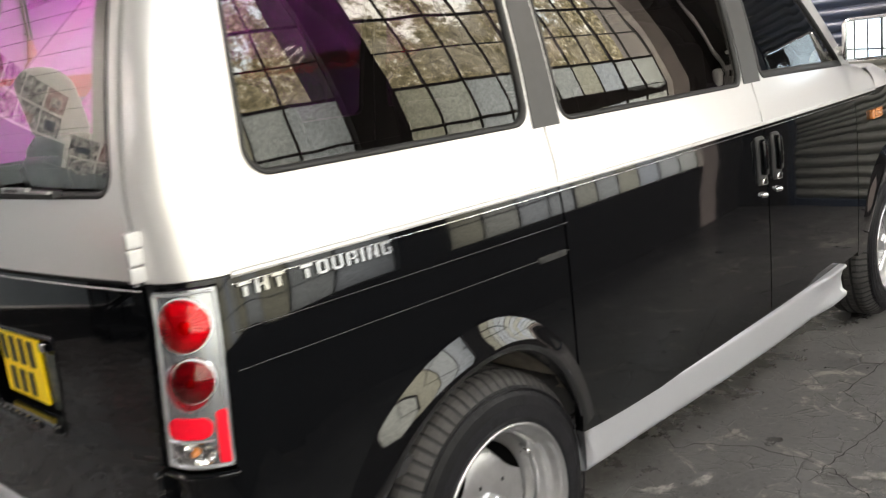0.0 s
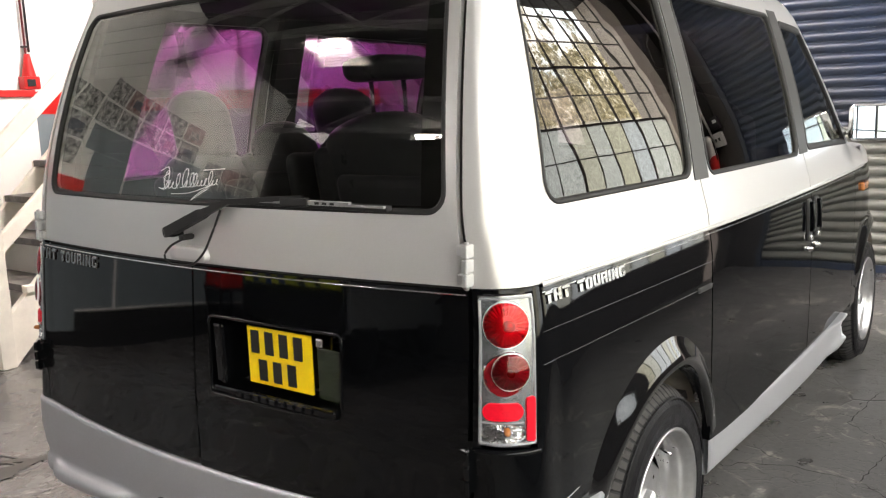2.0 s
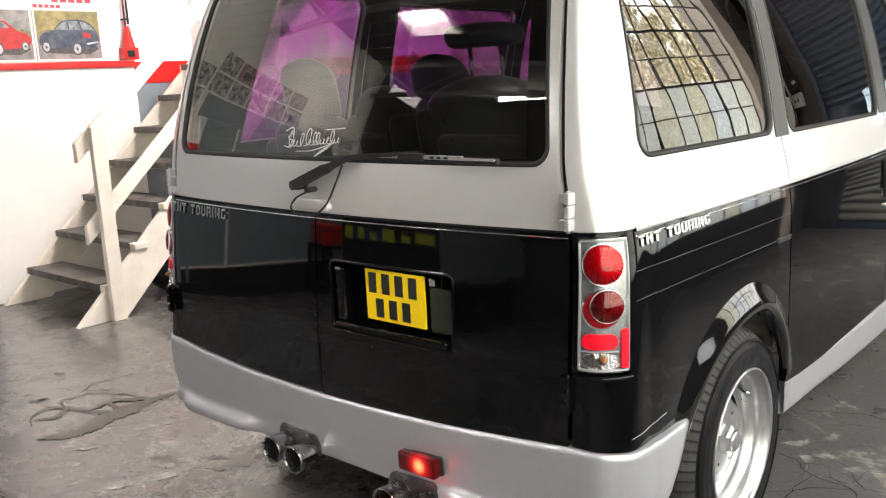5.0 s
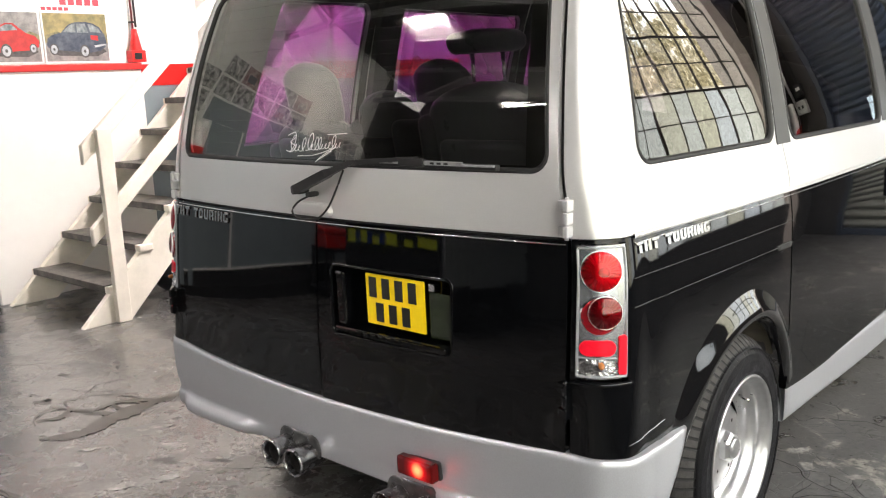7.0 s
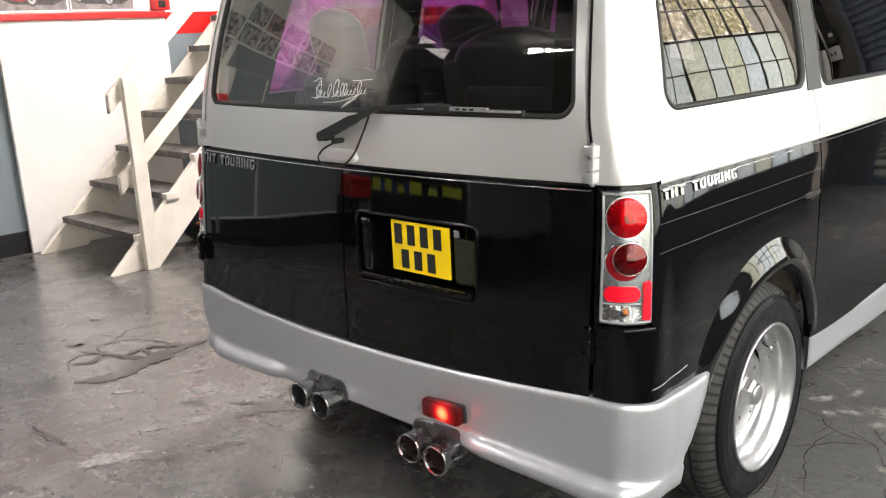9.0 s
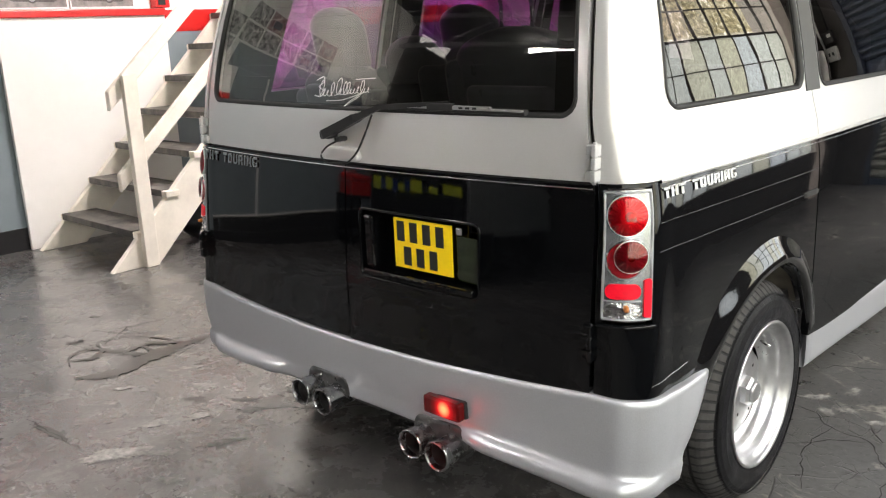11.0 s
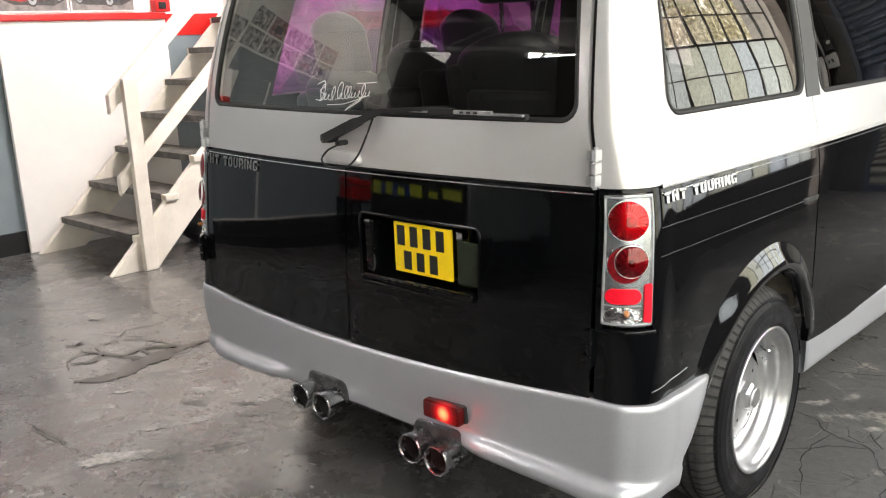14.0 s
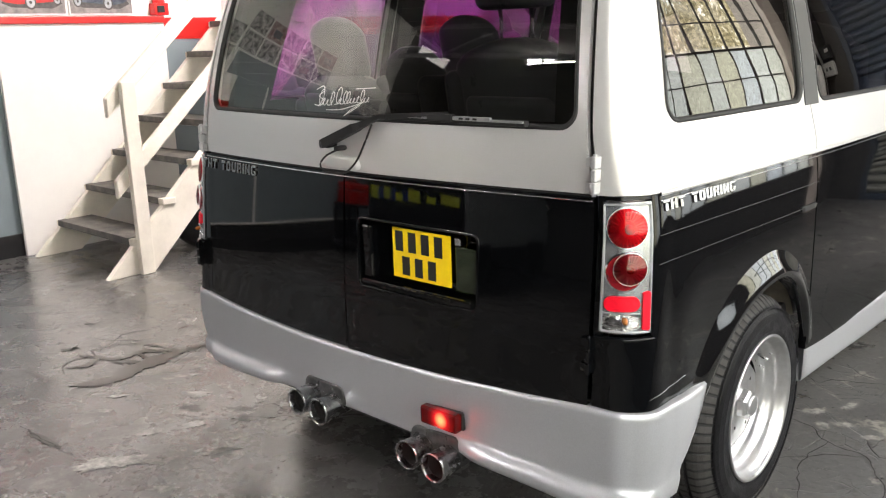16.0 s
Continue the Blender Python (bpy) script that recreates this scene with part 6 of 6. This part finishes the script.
for s in (1, -1):
    door_handle(s, 2.045)
    door_handle(s, 2.165)
    pad_on("side_indicator", side(s), [(3.19, .945), (3.34, .945), (3.34, .985), (3.19, .985)], .01, .014, AMBER, van, "amber side indicator", flip=s < 0)


def door_mirror(s):
    c = Vector((s * 1.055, 2.98, 1.285))
    bm = bmesh.new()
    box_bm(bm, (-.14, -.02, -.085), (.14, .075, .085), .03, seg=4)
    R = pose(c.x, c.y, c.z, 0, 0, 19 * s)
    for v in bm.verts:
        if v.co.y > .03:
            v.co.x *= .85
            v.co.z *= .82
        v.co = R @ v.co
    ob = from_bm("door_mirror", bm, MIRRORCASE, van, "chromed door mirror", smooth=True)
    box("mirror_glass", (-.126, -.024, -.074), (.126, -.017, .074), MIRROR, ob, .003, m=R)
    lathe("blind_spot_mirror", [(.034, 0), (.034, .005), (.024, .010), (0, .013)], MIRROR, ob, 24, R @ pose(s * .06, -.024, -.02, 90, 0, 0))
    box("mirror_arm", (min(s * .84, s * .96), c.y + .0, c.z - .06), (max(s * .84, s * .96), c.y + .05, c.z - .02), MIRRORCASE, ob, .012)


door_mirror(1)
door_mirror(-1)


# exhaust tips and the fog lamp
def lit_lens(c):
    """A red lens that glows most round its bulb at c."""
    m = lamp_glow("lit red lens", (0.06, 0.001, 0.001), 0.3)
    nt = m.node_tree
    N, L = nt.nodes.new, nt.links.new
    co, d, r, col = N("ShaderNodeTexCoord"), N("ShaderNodeVectorMath"), N("ShaderNodeMapRange"), N("ShaderNodeValToRGB")
    d.operation = "DISTANCE"
    d.inputs[1].default_value = c
    L(co.outputs["Object"], d.inputs[0])
    r.inputs["From Min"].default_value, r.inputs["From Max"].default_value = .006, .050
    r.inputs["To Min"].default_value, r.inputs["To Max"].default_value = 1.0, 0.0
    L(d.outputs["Value"], r.inputs["Value"])
    e = col.color_ramp.elements
    e[0].color, e[1].color = (.012, 0, 0, 1), (3.4, .75, .28, 1)
    k = e.new(.62)
    k.color = (.80, .010, .016, 1)
    k = e.new(.30)
    k.color = (.16, .001, .002, 1)
    L(r.outputs[0], col.inputs[0])
    b = nt.nodes["Principled BSDF"]
    L(col.outputs[0], b.inputs["Emission Color"])
    b.inputs["Emission Strength"].default_value = 1.0
    b.inputs["Roughness"].default_value, b.inputs["Specular IOR Level"].default_value = .15, .3
    return m


def exhaust(x, zc, bore):
    """Twin tips under an arched cutout, with rolled lips and dark bores."""
    y0 = rear(x, .30).y
    pad_on("exhaust_cutout", rear, [(x - .105, zc - .02), (x + .105, zc - .02), (x + .085, zc + .060), (x - .085, zc + .060)], .03, .006, HEATSHIELD, van, "sooted metal cutout in the bumper")
    for dx in (-.049, .049):
        m = pose(x + dx, y0 - .075, zc - .006 * (dx > 0), -90, 0, 0)
        t = lathe("exhaust_tip", [(.032, .17), (.037, .10), (.0395, .03), (.0425, .006), (.0425, .001), (.0405, -.002), (.038, -.001), (.0365, .006), (.035, .02)], STEEL, van, 40, m, "twin polished exhaust tip with sooted bore")
        lathe("bore", [(.0352, .019), (.034, .10), (.020, .105), (.0, .105)], bore, t, 32, m)
        lathe("baffle", [(.022, .10), (.022, .05), (.018, .05), (.018, .10)], STEEL, t, 24, m)


HEATSHIELD = material("sooted bracket metal", (0.10, 0.10, 0.10), 0.35, metal=0.8, vary=0.5, scale=30, rvary=0.12)
BORESTEEL = material("dull bore metal", (0.16, 0.155, 0.15), 0.4, metal=0.9, vary=0.6, scale=40)
exhaust(-.125, .352, BORESTEEL)
exhaust(.336, .318, SOOT_AND_HOLE_SHADE)
fy = rear(.37, .40).y
fog = from_bm("fog_lamp", box_bm(bmesh.new(), (.310, fy - .040, .409), (.438, fy - .010, .461), .007), lit_lens(Vector((.386, fy - .040, .437))), van, "small red rear fog lamp, lit")
box("lamp_back", (.309, fy - .012, .408), (.440, fy + .004, .463), SEAL, fog, .006)
fl = new("fog_lamp_light", bpy.data.lights.new("fog_lamp_light", "POINT"))
fl.data.energy, fl.data.color, fl.data.shadow_soft_size = 0.12, (1, .03, .02), .03
fl.location = (.37, fy - .12, .36)

# a white handwritten flourish on the rear glass
def flourish(x0, x1, z0, loops, rise):
    """A slanting run of pen loops with uneven heights."""
    pts, n = [], len(loops)
    for i in range(n * 12 + 1):
        t = i / 12
        h = loops[min(int(t), n - 1)]
        a = 2 * math.pi * t
        z = z0 + rise * t / n + h * .5 * (1 - math.cos(a)) - (.006 if h > .03 else 0) * math.sin(a)
        x = x0 + (x1 - x0) * t / n + .30 * h * math.sin(a) + .45 * (z - z0)
        pts.append(rear(x, z, .002))
    tube("decal", pts, .0010, BOARDWHITE, gate, n=5, label="white handwritten flourish sticker")


flourish(-.128, -.062, 1.248, (.044, .020, .016, .036), .002)
flourish(-.050, .090, 1.252, (.046, .016, .034, .032, .014, .014, .018, .034, .012, .014), .010)
for run in ([(-.135, 1.292), (-.105, 1.302), (-.098, 1.290), (-.122, 1.274), (-.098, 1.262), (-.118, 1.246), (-.140, 1.250)],
            [(.040, 1.296), (.085, 1.298), (.118, 1.300)],
            [(-.085, 1.236), (-.03, 1.238), (.04, 1.252), (.075, 1.262), (.02, 1.238), (-.005, 1.222), (.012, 1.230), (.06, 1.252)]):
    tube("decal", smooth([rear(x, z, .002) for x, z in run]), .0011, BOARDWHITE, gate, n=5, label="white handwritten flourish sticker")

# fine heating wires across the rear glass
for k in range(13):
    z = 1.265 + k * .034
    strip("heating_wire", lambda x, q, ins=0.0: rear(x, q, ins + .0055), [(-.70 + i * .0695, z) for i in range(21)], .0005, .0, GREYTRIM, gate)
# black border printed round the inside of the rear glass
for a0, a1, z0, z1 in ((.690, .750, 1.216, 1.726), (-.735, .745, 1.216, 1.228), (-.745, .735, 1.712, 1.727)):
    patch("glass_border", lambda x, z, ins=0.0: rear(x, z, ins + .0075), a0, a1, z0, z1, SEAL, gate, 8, 10, thick=.001)
for x in (-.42, .30):
    pad_on("roof_fixing", lambda a, z, ins=0.0: Vector((a, z, 1.842 - ins)), [(x - .05, .36), (x + .05, .36), (x + .05, .44), (x - .05, .44)], .02, .02, SILVER, van)

def cab_x(y, z):
    """How far out the cab's skin lies at (y, z)."""
    return min((skin(9 + .03 * i, z) for i in range(230)), key=lambda q: abs(q.y - y)).x


# the silver top of each front wing, from the door to the nose
for s in (1, -1):
    crest = hermite([2.98, 3.3, 3.6, 3.95], [1.20, 1.165, 1.13, 1.09])
    vs, fs = [], []
    ys = [2.985 + .04 * i for i in range(23)]
    for y in ys:
        x, z, w = on_curve(0, u_of_y(y)).x - .004, crest(y), min(1, (y - 2.985) / .28)
        for q, h in ((x, BELT + .002), (x - .006, z - .06), (x - .016, z - .022), (x - .034, z - .005), (x - .07, z), (x - .30, z + .004)):
            door_x = cab_x(y, h) + .003
            vs.append((s * (door_x + (q - door_x) * w * w * (3 - 2 * w)) if q > x - .05 else s * q, y, h))
    for i in range(len(ys) - 1):
        for k in range(5):
            q = (6 * i + k, 6 * i + 6 + k, 6 * i + 7 + k, 6 * i + 1 + k)
            fs.append(q if s > 0 else tuple(reversed(q)))
    part("wing_top", vs, fs, SILVER, van, "silver upper front wing")

# front end
vs, fs = [], []
us = [13.3 + i * .15 for i in range(25)]
us = us + [-u for u in reversed(us)]
for u in us:
    a, b = skin(u, BELT), skin(u, 1.12)
    for t in (0, .05, .15, .5, 1):
        p = a.lerp(b, t)
        vs.append((p.x, p.y, BELT + .10 * (1 - (1 - t) ** 5)))
for i in range(len(us) - 1):
    for j in range(4):
        fs.append((i * 5 + j, (i + 1) * 5 + j, (i + 1) * 5 + j + 1, i * 5 + j + 1))
part("bonnet", vs, fs, SILVER, van, "silver bonnet")
us = [14.2 + i * .2 for i in range(15)]
us = us + [-u for u in reversed(us)]
vs, fs = [], []
for u in us:
    for j in range(9):
        vs.append(skin(u, 1.12 + (1.75 - 1.12) * j / 8))
for i in range(len(us) - 1):
    for j in range(8):
        fs.append((i * 9 + j, (i + 1) * 9 + j, (i + 1) * 9 + j + 1, i * 9 + j + 1))
part("windscreen", vs, fs, GLASS_FRONT, van, "clear windscreen")
for s in (1, -1):
    edge = lambda z: u_of_y(3.40 - .36 * (z - BELT) / (1.805 - BELT))
    pil = lambda a, z, ins=0.0, s=s: skin(s * (edge(z) + (14.3 - edge(z)) * a), z, ins)
    patch("a_pillar", pil, 0, 1, BELT + .002, 1.806, SILVER, van, 8, 14, flip=s < 0)
    patch("front_corner", skin, s * u_of_y(3.86), s * 17, .40, BELT, BLACK, van, 16, 8, flip=s < 0)
box("underbody", (-.60, .05, .24), (.60, 3.9, .42), TRIM, van, .02)
box("load_floor", (-.88, .03, .55), (.88, 3.1, .58), TRIM, van, 0)
box("tailgate_step", (-.78, -.02, .36), (.78, .10, .52), TRIM, van, 0)
# trim inside the posts of the left wall, which leans in with the body
for ya, yb in ((lambda z: .13, lambda z: .29 + .24 * (z - 1.18)), (lambda z: .985, lambda z: 1.12)):
    trim = lambda a, z, ins=0.0, ya=ya, yb=yb: side(-1)(ya(z) + (yb(z) - ya(z)) * a, z, ins + .03)
    patch("post_trim", trim, 0, 1, 1.12, 1.78, TRIM, van, 6, 12, thick=.03, flip=True)
box("dashboard", (-.80, 2.75, .95), (.80, 3.05, 1.16), TRIM, van, .04)
box("headlining", (-.70, .25, 1.775), (.70, 2.5, 1.79), TRIM, van, 0)


def seat(x, y, top, head=0.0, w=.24, dome=0.0):
    """A seat whose back reaches the height top; head is the gap below its headrest, or none."""
    ob = new("seat")
    ob.parent = van
    ob["label"] = "black leather seat with a headrest on two posts" if head else "black leather seat with a rounded top"

    def cushion(name, lo, hi, r, lean=0.0, crown=0.0):
        bm = box_bm(bmesh.new(), lo, hi, r, seg=5)
        bmesh.ops.subdivide_edges(bm, edges=[e for e in bm.edges if e.calc_length() > .1], cuts=6, use_grid_fill=True)
        c, half = (lo[0] + hi[0]) / 2, (hi[0] - lo[0]) / 2
        for v in bm.verts:
            k = (v.co.x - c) / half
            v.co.y += (v.co.z - .9) * lean - .018 * (1 - k * k) * (1 if v.co.y < (lo[1] + hi[1]) / 2 else 0)
            if v.co.z > (lo[2] + hi[2]) / 2:
                v.co.z -= crown * k * k * (v.co.z - (lo[2] + hi[2]) / 2) / ((hi[2] - lo[2]) / 2)
            v.co += Vector((x, y, 0))
        return from_bm(name, bm, LEATHER, ob, smooth=True, angle=60)
    cushion("seat_base", (-w, .0, .72), (w, .50, .90), .06)
    crest = top
    if dome:
        top -= .19
        cushion("headrest", (-dome, -.085, top - .05), (dome, .03, crest), .062, -.16, .055)
    cushion("seat_back", (-w, -.10, .84), (w, .04, top), .065, -.16, .07)
    for s in (-1, 1):
        a, b = sorted((s * (w + .03), s * (w - .06)))
        cushion("side_bolster", (a, -.115, .90), (b, .07, top - .10), .04, -.16)
    cushion("lumbar_roll", (-w * .72, -.135, 1.12), (w * .72, -.06, 1.24), .03, -.16)
    if head:
        z = top + head
        cushion("headrest", (-.135, -.075, z), (.135, .02, z + .072), .034, -.16, .012)
        for dx in (-.06, .06):
            tube("headrest_post", [(x + dx, y - .115, top - .05), (x + dx, y - .125, z + .02)], .007, CHROME, ob)
    box("seat_pedestal", (x - .15, y + .05, .58), (x + .15, y + .42, .73), TRIM, ob, .01)
    return ob


seat(-.617, .60, 1.51, dome=.115, w=.20)
seat(-.33, 1.0, 1.505, dome=.125, w=.20)
seat(-.34, .70, 1.40, 0, .12)
seat(.155, .66, 1.42, .085)
seat(-.45, 2.2, 1.45, .03)
seat(.45, 2.2, 1.45, .03)
